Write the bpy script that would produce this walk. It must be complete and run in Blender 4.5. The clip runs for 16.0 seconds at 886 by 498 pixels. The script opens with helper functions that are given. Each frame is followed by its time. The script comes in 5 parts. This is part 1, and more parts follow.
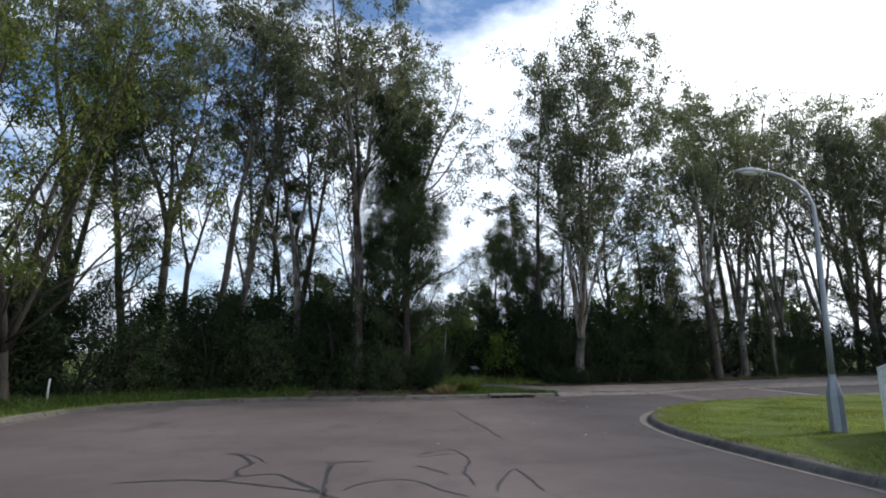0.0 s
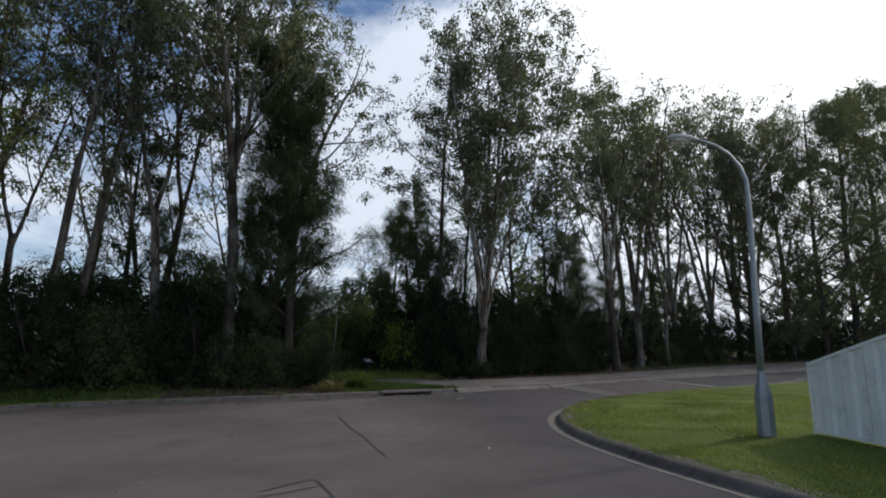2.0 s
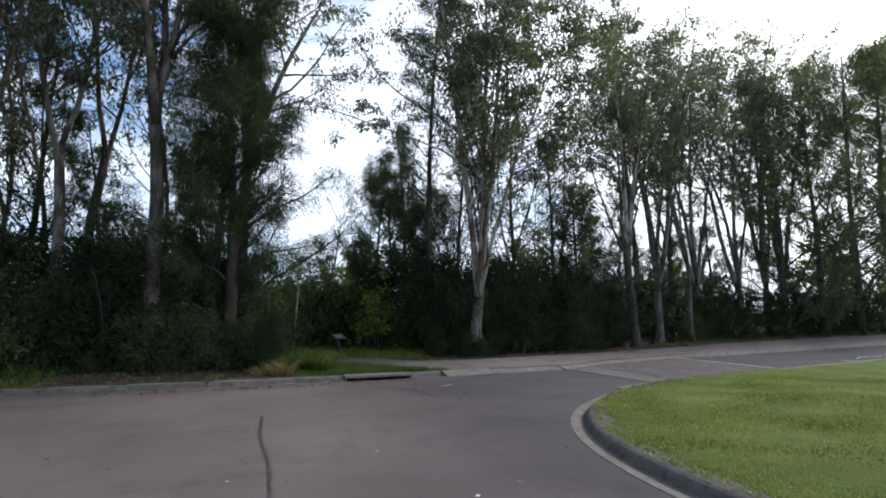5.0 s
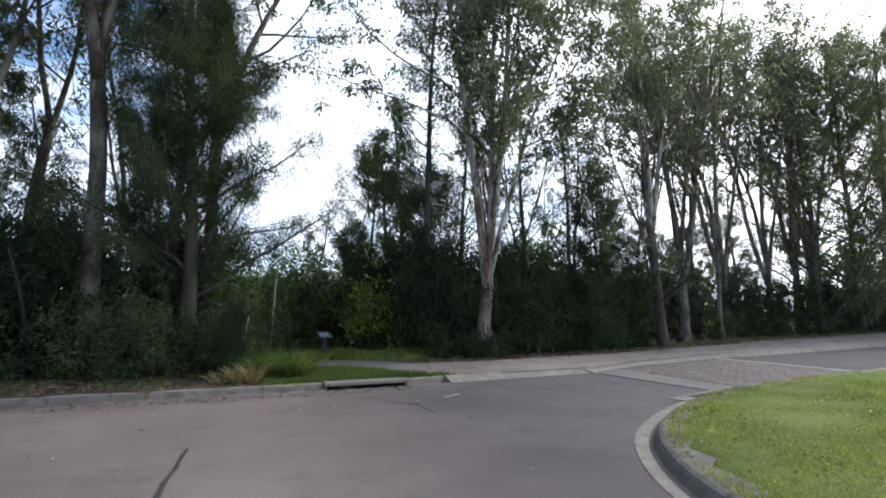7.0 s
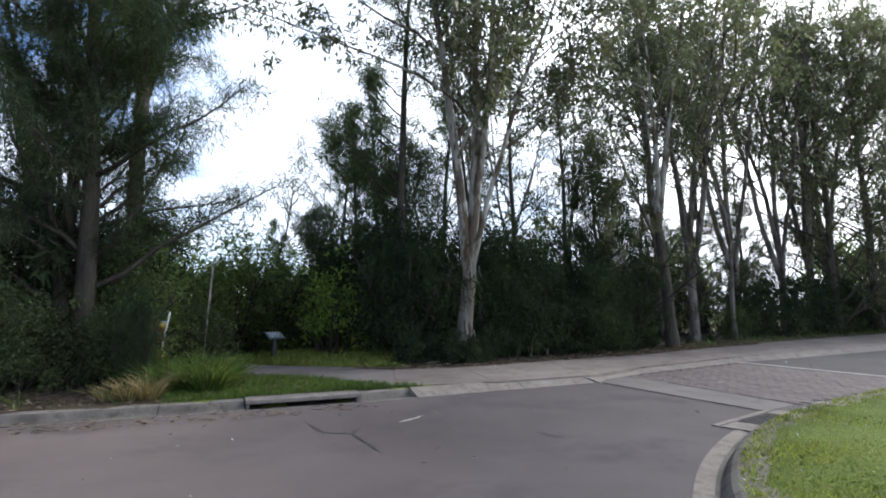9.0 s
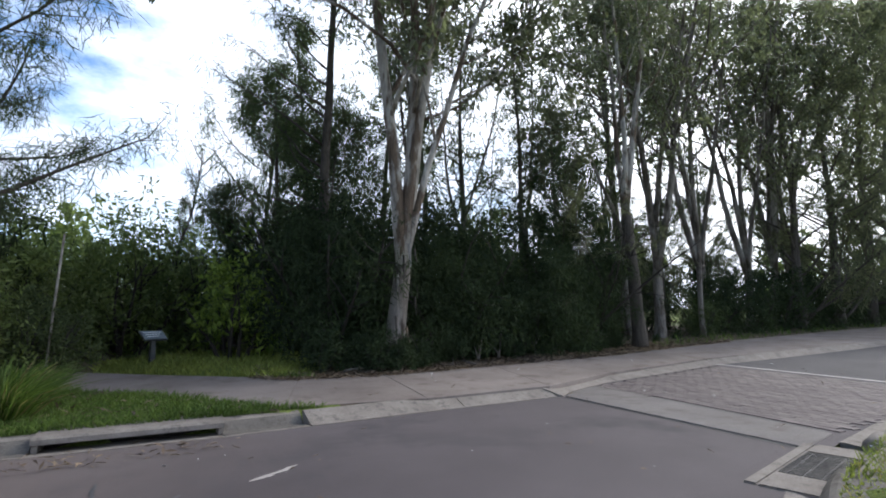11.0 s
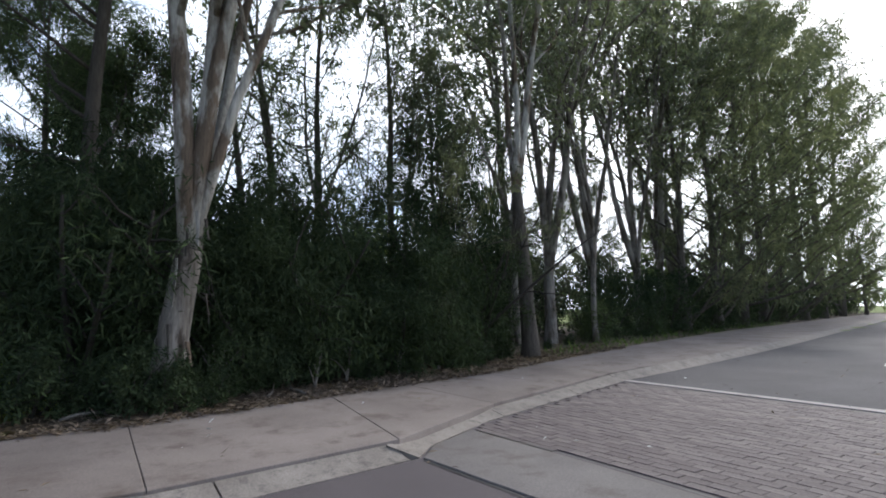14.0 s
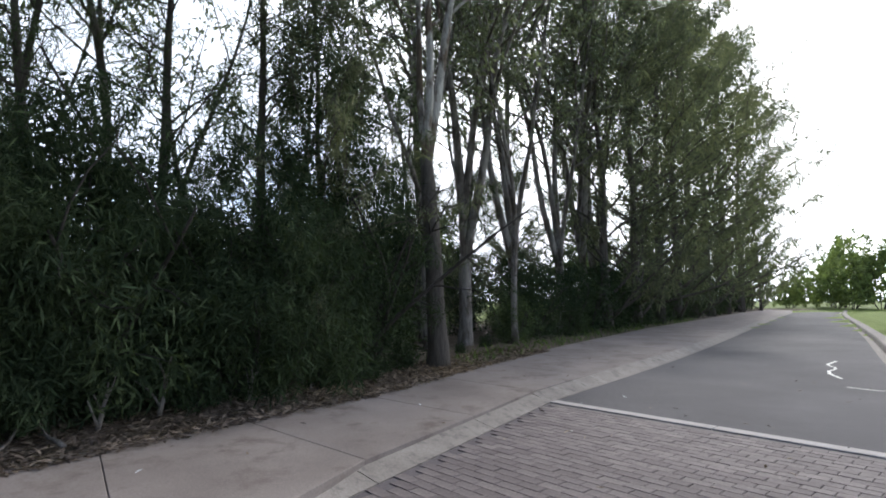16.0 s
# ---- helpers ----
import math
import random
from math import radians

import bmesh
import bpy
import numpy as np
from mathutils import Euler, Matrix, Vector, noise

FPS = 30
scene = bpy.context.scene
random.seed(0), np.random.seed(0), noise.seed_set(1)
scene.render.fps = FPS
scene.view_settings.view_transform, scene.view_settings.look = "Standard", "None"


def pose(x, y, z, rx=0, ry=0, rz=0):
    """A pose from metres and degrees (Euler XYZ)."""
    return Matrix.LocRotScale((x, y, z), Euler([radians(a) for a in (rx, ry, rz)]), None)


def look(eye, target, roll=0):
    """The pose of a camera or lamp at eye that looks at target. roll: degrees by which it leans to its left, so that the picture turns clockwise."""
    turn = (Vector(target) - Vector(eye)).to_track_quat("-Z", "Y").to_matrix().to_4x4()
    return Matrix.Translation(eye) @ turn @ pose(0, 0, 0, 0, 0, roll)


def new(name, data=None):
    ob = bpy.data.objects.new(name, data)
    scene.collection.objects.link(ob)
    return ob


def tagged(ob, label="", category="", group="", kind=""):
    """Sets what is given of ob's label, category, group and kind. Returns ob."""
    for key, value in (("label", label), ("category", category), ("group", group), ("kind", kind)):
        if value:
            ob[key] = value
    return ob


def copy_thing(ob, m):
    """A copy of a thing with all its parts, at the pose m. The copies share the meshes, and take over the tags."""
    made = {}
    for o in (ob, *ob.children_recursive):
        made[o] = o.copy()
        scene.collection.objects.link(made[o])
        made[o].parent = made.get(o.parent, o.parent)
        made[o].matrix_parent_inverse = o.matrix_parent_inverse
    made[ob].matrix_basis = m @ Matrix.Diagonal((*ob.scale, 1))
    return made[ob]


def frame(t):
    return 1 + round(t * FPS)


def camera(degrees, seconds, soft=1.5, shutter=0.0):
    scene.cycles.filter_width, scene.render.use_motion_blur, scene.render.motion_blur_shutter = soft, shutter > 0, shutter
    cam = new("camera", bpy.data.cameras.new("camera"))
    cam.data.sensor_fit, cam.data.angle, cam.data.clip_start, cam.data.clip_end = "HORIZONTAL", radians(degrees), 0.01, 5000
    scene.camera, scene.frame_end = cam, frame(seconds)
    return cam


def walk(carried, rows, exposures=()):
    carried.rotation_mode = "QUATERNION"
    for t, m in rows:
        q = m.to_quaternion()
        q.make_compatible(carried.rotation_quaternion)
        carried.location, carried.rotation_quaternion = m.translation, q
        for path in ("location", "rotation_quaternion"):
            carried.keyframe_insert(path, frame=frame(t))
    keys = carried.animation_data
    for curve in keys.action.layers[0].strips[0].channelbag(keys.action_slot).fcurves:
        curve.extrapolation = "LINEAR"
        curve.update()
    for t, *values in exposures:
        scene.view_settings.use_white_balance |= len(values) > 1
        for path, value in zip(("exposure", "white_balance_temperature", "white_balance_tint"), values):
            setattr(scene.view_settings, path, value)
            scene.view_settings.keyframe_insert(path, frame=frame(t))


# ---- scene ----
cam = camera(79.0, 16.0, soft=1.9)
PATH = [
    (0, (-0.034, -0.022, 1.585), (-0.017, 1.943, 1.958), -0.2),
    (0.5, (0.061, 0.477, 1.622), (0.177, 2.439, 1.989), -0.2),
    (1, (0.202, 1.032, 1.635), (0.417, 2.987, 1.996), -0.3),
    (1.5, (0.347, 1.594, 1.647), (0.653, 3.54, 1.997), -0.3),
    (2, (0.455, 2.208, 1.658), (0.821, 4.146, 1.991), -0.2),
    (2.5, (0.719, 2.826, 1.643), (1.1, 4.765, 1.951), -0.3),
    (3, (0.933, 3.494, 1.603), (1.319, 5.435, 1.892), -0.2),
    (3.5, (1.045, 4.134, 1.618), (1.448, 6.075, 1.882), -0.2),
    (4, (1.289, 4.8, 1.577), (1.668, 6.748, 1.828), -0.1),
    (6.5, (1.84, 7.89, 1.364), (2.21, 9.84, 1.614), -0.5),
    (7, (2.023, 8.53, 1.347), (2.392, 10.48, 1.594), -0.6),
    (7.5, (2.278, 9.125, 1.332), (2.648, 11.076, 1.574), -0.8),
    (8, (2.495, 9.717, 1.281), (2.87, 11.666, 1.525), -0.7),
    (10.5, (3.694, 12.661, 1.265), (4.187, 14.585, 1.499), -0.7),
    (11, (3.973, 13.199, 1.238), (4.521, 15.11, 1.466), -0.6),
    (11.5, (4.214, 13.711, 1.232), (4.813, 15.605, 1.458), -0.5),
    (12, (4.475, 14.186, 1.228), (5.145, 16.056, 1.458), -0.6),
    (12.5, (4.742, 14.658, 1.224), (5.482, 16.502, 1.453), -0.6),
    (13, (5.087, 15.12, 1.215), (5.895, 16.934, 1.45), -0.8),
    (13.5, (5.405, 15.542, 1.23), (6.269, 17.33, 1.463), -1.0),
    (14, (5.766, 15.938, 1.256), (6.683, 17.7, 1.486), -0.8),
    (14.5, (6.132, 16.384, 1.276), (7.109, 18.114, 1.499), -0.6),
    (15, (6.549, 16.818, 1.289), (7.593, 18.51, 1.508), -0.4),
    (15.5, (6.935, 17.266, 1.331), (8.044, 18.917, 1.54), -0.2),
    (16, (7.37, 17.735, 1.364), (8.533, 19.35, 1.562), -0.3),
]
EXPOSURE = [(0.0, 0.22, 6070), (1.0, -0.03, 6070), (2.0, -0.4, 6070), (3.0, -0.55, 6070), (3.5, -0.4, 6070), (4.0, -0.05, 6020), (5.3, 0.42, 5960), (6.4, 0.80, 5940), (7.5, 0.87, 5940), (8.2, 0.86, 5940), (10.4, 0.84, 5940), (12.0, 0.75, 5940), (14.0, 0.77, 5940), (16.0, 0.84, 5950)]
walk(cam, [(t, look(eye, target, roll)) for t, eye, target, roll in PATH],
     exposures=[(t, stops, kelvin, 10) for t, stops, kelvin in EXPOSURE])


# ---------------------------------------------------------------- world, sun
SUN_AZ, SUN_EL = 72.0, 33.0      # degrees clockwise from +y, above the horizon

world = bpy.data.worlds.new("world")
scene.world = world
world.use_nodes = True
wn, wl = world.node_tree.nodes, world.node_tree.links
wn.clear()
w_out = wn.new("ShaderNodeOutputWorld")
w_bg = wn.new("ShaderNodeBackground")
w_bg.inputs["Strength"].default_value = 0.14
w_sky = wn.new("ShaderNodeTexSky")
w_sky.sky_type = "NISHITA"
w_sky.sun_disc = False
w_sky.sun_elevation, w_sky.sun_rotation = radians(SUN_EL), radians(SUN_AZ)
w_sky.air_density, w_sky.dust_density, w_sky.ozone_density = 1.0, 0.4, 3.0
w_tc = wn.new("ShaderNodeTexCoord")
w_map = wn.new("ShaderNodeMapping")
w_map.inputs["Scale"].default_value = (1.0, 1.0, 2.2)
w_map.inputs["Location"].default_value = (0.35, 0.1, 0.2)
w_noise = wn.new("ShaderNodeTexNoise")
w_noise.inputs["Scale"].default_value = 2.0
w_noise.inputs["Detail"].default_value = 9.0
w_noise.inputs["Roughness"].default_value = 0.6
# the cloud thickens and brightens towards the sun
w_dot = wn.new("ShaderNodeVectorMath")
w_dot.operation = "DOT_PRODUCT"
w_dot.inputs[1].default_value = (math.sin(radians(SUN_AZ)) * math.cos(radians(SUN_EL)), math.cos(radians(SUN_AZ)) * math.cos(radians(SUN_EL)), math.sin(radians(SUN_EL)))
w_bias = wn.new("ShaderNodeMapRange")
w_bias.inputs["From Min"].default_value, w_bias.inputs["From Max"].default_value = 0.2, 1.0
w_bias.inputs["To Min"].default_value, w_bias.inputs["To Max"].default_value = -0.02, 0.30
w_add = wn.new("ShaderNodeMath")
w_add.operation = "ADD"
w_sep = wn.new("ShaderNodeSeparateXYZ")
w_high = wn.new("ShaderNodeMapRange")        # it opens towards the zenith
w_high.inputs["From Min"].default_value, w_high.inputs["From Max"].default_value = 0.40, 0.62
w_high.inputs["To Min"].default_value, w_high.inputs["To Max"].default_value = 0.03, -0.12
w_add2 = wn.new("ShaderNodeMath")
w_add2.operation = "ADD"
w_ramp = wn.new("ShaderNodeValToRGB")
w_ramp.color_ramp.elements[0].position = 0.44
w_ramp.color_ramp.elements[1].position = 0.60
w_glow = wn.new("ShaderNodeMapRange")
w_glow.interpolation_type = "SMOOTHSTEP"
w_glow.inputs["From Min"].default_value, w_glow.inputs["From Max"].default_value = 0.55, 1.0
w_lit = wn.new("ShaderNodeMixRGB")
w_lit.inputs["Color1"].default_value = (7.4, 7.8, 8.4, 1)
w_lit.inputs["Color2"].default_value = (16.0, 15.6, 15.0, 1)
w_cloud = wn.new("ShaderNodeMixRGB")
wl.new(w_tc.outputs["Generated"], w_map.inputs["Vector"])
wl.new(w_map.outputs["Vector"], w_noise.inputs["Vector"])
wl.new(w_tc.outputs["Generated"], w_dot.inputs[0])
wl.new(w_dot.outputs["Value"], w_bias.inputs["Value"])
wl.new(w_dot.outputs["Value"], w_glow.inputs["Value"])
wl.new(w_noise.outputs["Fac"], w_add.inputs[0])
wl.new(w_bias.outputs["Result"], w_add.inputs[1])
wl.new(w_tc.outputs["Generated"], w_sep.inputs["Vector"])
wl.new(w_sep.outputs["Z"], w_high.inputs["Value"])
wl.new(w_add.outputs["Value"], w_add2.inputs[0])
wl.new(w_high.outputs["Result"], w_add2.inputs[1])
wl.new(w_add2.outputs["Value"], w_ramp.inputs["Fac"])
wl.new(w_glow.outputs["Result"], w_lit.inputs["Fac"])
wl.new(w_ramp.outputs["Color"], w_cloud.inputs["Fac"])
wl.new(w_lit.outputs["Color"], w_cloud.inputs["Color2"])
wl.new(w_sky.outputs["Color"], w_cloud.inputs["Color1"])
wl.new(w_cloud.outputs["Color"], w_bg.inputs["Color"])
wl.new(w_bg.outputs["Background"], w_out.inputs["Surface"])

sun_data = bpy.data.lights.new("sun", "SUN")
sun_data.energy, sun_data.angle, sun_data.color = 2.2, radians(4.0), (1.0, 0.93, 0.82)
sun = new("sun", sun_data)
_az, _el = radians(SUN_AZ), radians(SUN_EL)
sun.matrix_world = look((math.sin(_az) * math.cos(_el) * 80, math.cos(_az) * math.cos(_el) * 80, math.sin(_el) * 80), (0, 0, 0))


# ---------------------------------------------------------------- materials
def mat(name, rough=0.8, spec=0.3):
    m = bpy.data.materials.new(name)
    m.use_nodes = True
    b = m.node_tree.nodes["Principled BSDF"]
    b.inputs["Roughness"].default_value = rough
    b.inputs["Specular IOR Level"].default_value = spec
    return m, m.node_tree.nodes, m.node_tree.links, b


def noise_node(m, scale, detail=5.0, rough=0.6, coords="Object", stretch=(1, 1, 1)):
    n, l = m.node_tree.nodes, m.node_tree.links
    tc, mp, nz = n.new("ShaderNodeTexCoord"), n.new("ShaderNodeMapping"), n.new("ShaderNodeTexNoise")
    mp.inputs["Scale"].default_value = stretch
    nz.inputs["Scale"].default_value, nz.inputs["Detail"].default_value, nz.inputs["Roughness"].default_value = scale, detail, rough
    l.new(tc.outputs[coords], mp.inputs["Vector"])
    l.new(mp.outputs["Vector"], nz.inputs["Vector"])
    return nz


def ramp(m, source, stops):
    r = m.node_tree.nodes.new("ShaderNodeValToRGB")
    e = r.color_ramp.elements
    while len(e) < len(stops):
        e.new(0.5)
    for i, (p, c) in enumerate(stops):
        e[i].position, e[i].color = p, (*c, 1)
    m.node_tree.links.new(source, r.inputs["Fac"])
    return r.outputs["Color"]


def mixc(m, a, b, fac, mode="MIX"):
    x = m.node_tree.nodes.new("ShaderNodeMixRGB")
    x.blend_type = mode
    for socket, v in ((x.inputs["Color1"], a), (x.inputs["Color2"], b), (x.inputs["Fac"], fac)):
        if isinstance(v, (int, float)):
            socket.default_value = v
        elif isinstance(v, tuple):
            socket.default_value = (*v, 1)
        else:
            m.node_tree.links.new(v, socket)
    return x.outputs["Color"]


def bump(m, b, height, strength=0.4, distance=0.02):
    x = m.node_tree.nodes.new("ShaderNodeBump")
    x.inputs["Strength"].default_value, x.inputs["Distance"].default_value = strength, distance
    m.node_tree.links.new(height, x.inputs["Height"])
    m.node_tree.links.new(x.outputs["Normal"], b.inputs["Normal"])


def two_scale(name, dark, light, big=0.6, small=60.0, rough=0.85, spec=0.25, bump_s=0.4, bump_d=0.01, grain=0.35, coords="Object", stain=None):
    m, n, l, b = mat(name, rough, spec)
    nb, ns = noise_node(m, big, 5, 0.6, coords), noise_node(m, small, 4, 0.65, coords)
    c = ramp(m, nb.outputs["Fac"], [(0.3, dark), (0.7, light)])
    g = ramp(m, ns.outputs["Fac"], [(0.3, (1 - grain,) * 3), (0.7, (1 + grain,) * 3)])
    c = mixc(m, c, g, 1.0, "MULTIPLY")
    if stain:
        st = noise_node(m, big * 3.1, 6, 0.7, coords)
        f = ramp(m, st.outputs["Fac"], [(0.52, (0, 0, 0)), (0.68, (1, 1, 1))])
        c = mixc(m, c, stain, f)
    l.new(c, b.inputs["Base Color"])
    bump(m, b, ns.outputs["Fac"], bump_s, bump_d)
    return m


M_ASPHALT = two_scale("asphalt", (0.088, 0.070, 0.066), (0.165, 0.134, 0.126), 0.22, 140.0, 0.88, 0.22, 0.5, 0.006, 0.3, stain=(0.090, 0.075, 0.073))


def reseal(m, tint, x0, x1):
    """A greyer reseal on the side of the paved threshold, with a ragged edge."""
    n, l = m.node_tree.nodes, m.node_tree.links
    b = n["Principled BSDF"]
    before = b.inputs["Base Color"].links[0].from_socket
    tc, sep, at_x = n.new("ShaderNodeTexCoord"), n.new("ShaderNodeSeparateXYZ"), n.new("ShaderNodeMath")
    l.new(tc.outputs["Object"], sep.inputs["Vector"])
    at_x.operation = "MULTIPLY_ADD"
    at_x.inputs[1].default_value = 2.4
    l.new(noise_node(m, 0.5, 6, 0.65).outputs["Fac"], at_x.inputs[0])
    l.new(sep.outputs["X"], at_x.inputs[2])
    f = n.new("ShaderNodeMapRange")
    f.inputs["From Min"].default_value, f.inputs["From Max"].default_value = x0, x1
    l.new(at_x.outputs["Value"], f.inputs["Value"])
    l.new(mixc(m, before, mixc(m, before, tint, 1.0, "MULTIPLY"), f.outputs["Result"]), b.inputs["Base Color"])


reseal(M_ASPHALT, (0.60, 0.63, 0.69), 2.6, 5.4)
M_ASPHALT_NEW = two_scale("newer_asphalt", (0.060, 0.055, 0.057), (0.088, 0.082, 0.084), 0.4, 140.0, 0.9, 0.13, 0.5, 0.006, 0.3)
M_CONCRETE = two_scale("footpath_concrete", (0.128, 0.106, 0.095), (0.202, 0.172, 0.155), 0.7, 70.0, 0.9, 0.2, 0.3, 0.004, 0.18, stain=(0.105, 0.083, 0.07))
M_GUTTER = two_scale("stained_shaded_gutter_concrete", (0.075, 0.066, 0.058), (0.15, 0.135, 0.12), 1.8, 60.0, 0.9, 0.2, 0.4, 0.006, 0.25, stain=(0.055, 0.047, 0.04))
M_KERB = two_scale("kerb_concrete", (0.142, 0.122, 0.107), (0.208, 0.184, 0.163), 2.6, 60.0, 0.9, 0.2, 0.4, 0.006, 0.2, stain=(0.09, 0.08, 0.07))
M_BAND = two_scale("threshold_concrete", (0.108, 0.096, 0.092), (0.158, 0.142, 0.134), 0.9, 60.0, 0.9, 0.2, 0.3, 0.004, 0.2, stain=(0.10, 0.085, 0.075))
M_STRIP = two_scale("edge_strip_concrete", (0.26, 0.235, 0.215), (0.34, 0.31, 0.29), 2.0, 60.0, 0.9, 0.2, 0.3, 0.004, 0.2)
M_SOIL = two_scale("bush_floor_litter", (0.05, 0.04, 0.028), (0.11, 0.085, 0.06), 1.5, 40.0, 0.95, 0.1, 0.8, 0.04, 0.5)
M_LAWN = two_scale("lawn_turf", (0.08, 0.11, 0.022), (0.15, 0.185, 0.045), 0.9, 45.0, 0.95, 0.1, 0.9, 0.04, 0.5)
M_FIELD = two_scale("rough_grass", (0.07, 0.10, 0.025), (0.14, 0.16, 0.05), 0.25, 12.0, 0.95, 0.1, 0.9, 0.06, 0.4)
M_TAR = two_scale("crack_sealant", (0.03, 0.028, 0.027), (0.045, 0.042, 0.04), 3.0, 90.0, 0.55, 0.4, 0.3, 0.003, 0.2)
# near-black colour stands in for the shade down in the drain openings
M_DARK = two_scale("unlit_void", (0.012, 0.011, 0.01), (0.02, 0.018, 0.016), 2.0, 40.0, 0.95, 0.05)
M_PAINT = two_scale("worn_road_paint", (0.42, 0.40, 0.36), (0.6, 0.58, 0.54), 6.0, 80.0, 0.8, 0.3)
M_GALV = two_scale("galvanised_steel", (0.24, 0.26, 0.28), (0.34, 0.36, 0.38), 2.2, 30.0, 0.5, 0.5, 0.1, 0.002, 0.12)
M_GALV.node_tree.nodes["Principled BSDF"].inputs["Metallic"].default_value = 0.55
M_GRATE = two_scale("cast_iron_grate", (0.10, 0.09, 0.08), (0.17, 0.15, 0.13), 5.0, 60.0, 0.6, 0.4)
M_FENCE = two_scale("cream_steel_sheet", (0.66, 0.67, 0.64), (0.76, 0.77, 0.73), 1.2, 25.0, 0.5, 0.4, 0.05, 0.001, 0.06, stain=(0.55, 0.56, 0.53))
M_LAMP = two_scale("lamp_housing", (0.38, 0.39, 0.39), (0.48, 0.49, 0.49), 4.0, 30.0, 0.5, 0.4)
M_LENS = two_scale("lamp_lens", (0.55, 0.55, 0.52), (0.65, 0.65, 0.62), 4.0, 30.0, 0.25, 0.5)
M_RED = two_scale("faded_red_paint", (0.42, 0.06, 0.03), (0.55, 0.10, 0.05), 6.0, 50.0, 0.6, 0.3)
M_YELLOW = two_scale("faded_yellow_paint", (0.55, 0.36, 0.05), (0.68, 0.47, 0.09), 6.0, 50.0, 0.6, 0.3)
M_SIGN = two_scale("dark_sign_frame", (0.025, 0.028, 0.03), (0.045, 0.048, 0.05), 4.0, 50.0, 0.5, 0.4)
M_PANEL = two_scale("sign_panel", (0.04, 0.06, 0.075), (0.08, 0.105, 0.12), 5.0, 30.0, 0.5, 0.3)
M_PAPER = two_scale("pale_sign_print", (0.42, 0.44, 0.44), (0.54, 0.55, 0.54), 5.0, 30.0, 0.4, 0.4)
M_WHITE = two_scale("weathered_white", (0.5, 0.5, 0.48), (0.65, 0.65, 0.62), 5.0, 40.0, 0.7, 0.3)




def paver_material(name, per_object):
    m, n, l, b = mat(name, 0.85, 0.25)
    src = n.new("ShaderNodeObjectInfo" if per_object else "ShaderNodeNewGeometry").outputs["Random" if per_object else "Random Per Island"]
    c = ramp(m, src, [(0.0, (0.096, 0.077, 0.075)), (0.5, (0.118, 0.096, 0.093)), (1.0, (0.142, 0.117, 0.111))])
    ns, nb = noise_node(m, 55.0, 5), noise_node(m, 3.0, 4)
    c = mixc(m, c, ramp(m, ns.outputs["Fac"], [(0.3, (0.72,) * 3), (0.7, (1.22,) * 3)]), 1.0, "MULTIPLY")
    c = mixc(m, c, ramp(m, nb.outputs["Fac"], [(0.3, (0.8,) * 3), (0.7, (1.15,) * 3)]), 1.0, "MULTIPLY")
    l.new(c, b.inputs["Base Color"])
    bump(m, b, ns.outputs["Fac"], 0.4, 0.004)
    return m


M_PAVER, M_PAVER_REST = paver_material("paver", True), paver_material("paver_joined", False)


def bark(name, dark, light, patch, scale=3.0, cut=(0.44, 0.56)):
    m, n, l, b = mat(name, 0.9, 0.15)
    nb = noise_node(m, scale, 6, 0.65, "Object", (1, 1, 0.22))
    ns = noise_node(m, 22.0, 5, 0.7, "Object", (1, 1, 0.15))
    c = ramp(m, nb.outputs["Fac"], [(0.3, dark), (0.7, light)])
    f = ramp(m, noise_node(m, scale * 0.8, 5, 0.6, "Object", (1, 1, 0.35)).outputs["Fac"], [(cut[0], (0, 0, 0)), (cut[1], (1, 1, 1))])
    c = mixc(m, c, patch, f)
    c = mixc(m, c, ramp(m, ns.outputs["Fac"], [(0.3, (0.6,) * 3), (0.7, (1.25,) * 3)]), 1.0, "MULTIPLY")
    l.new(c, b.inputs["Base Color"])
    bump(m, b, ns.outputs["Fac"], 0.8, 0.03)
    return m


M_BARK_PALE = bark("pale_gum_bark", (0.23, 0.21, 0.187), (0.37, 0.345, 0.31), (0.105, 0.078, 0.058), 3.0, (0.47, 0.55))
M_BARK_GREY = bark("grey_gum_bark", (0.135, 0.118, 0.105), (0.235, 0.21, 0.185), (0.075, 0.062, 0.05))
M_BARK_PEEL = bark("peeling_gum_bark", (0.085, 0.070, 0.058), (0.24, 0.215, 0.19), (0.045, 0.035, 0.028), 4.5, (0.50, 0.58))
# darker than the rough bark: the shade among shrub stems is in the colour
M_BARK_SHRUB = bark("shade_dark_shrub_bark", (0.028, 0.024, 0.02), (0.055, 0.047, 0.04), (0.04, 0.034, 0.028))
M_BARK_DARK = bark("dark_rough_bark", (0.045, 0.038, 0.032), (0.085, 0.073, 0.062), (0.075, 0.064, 0.054))


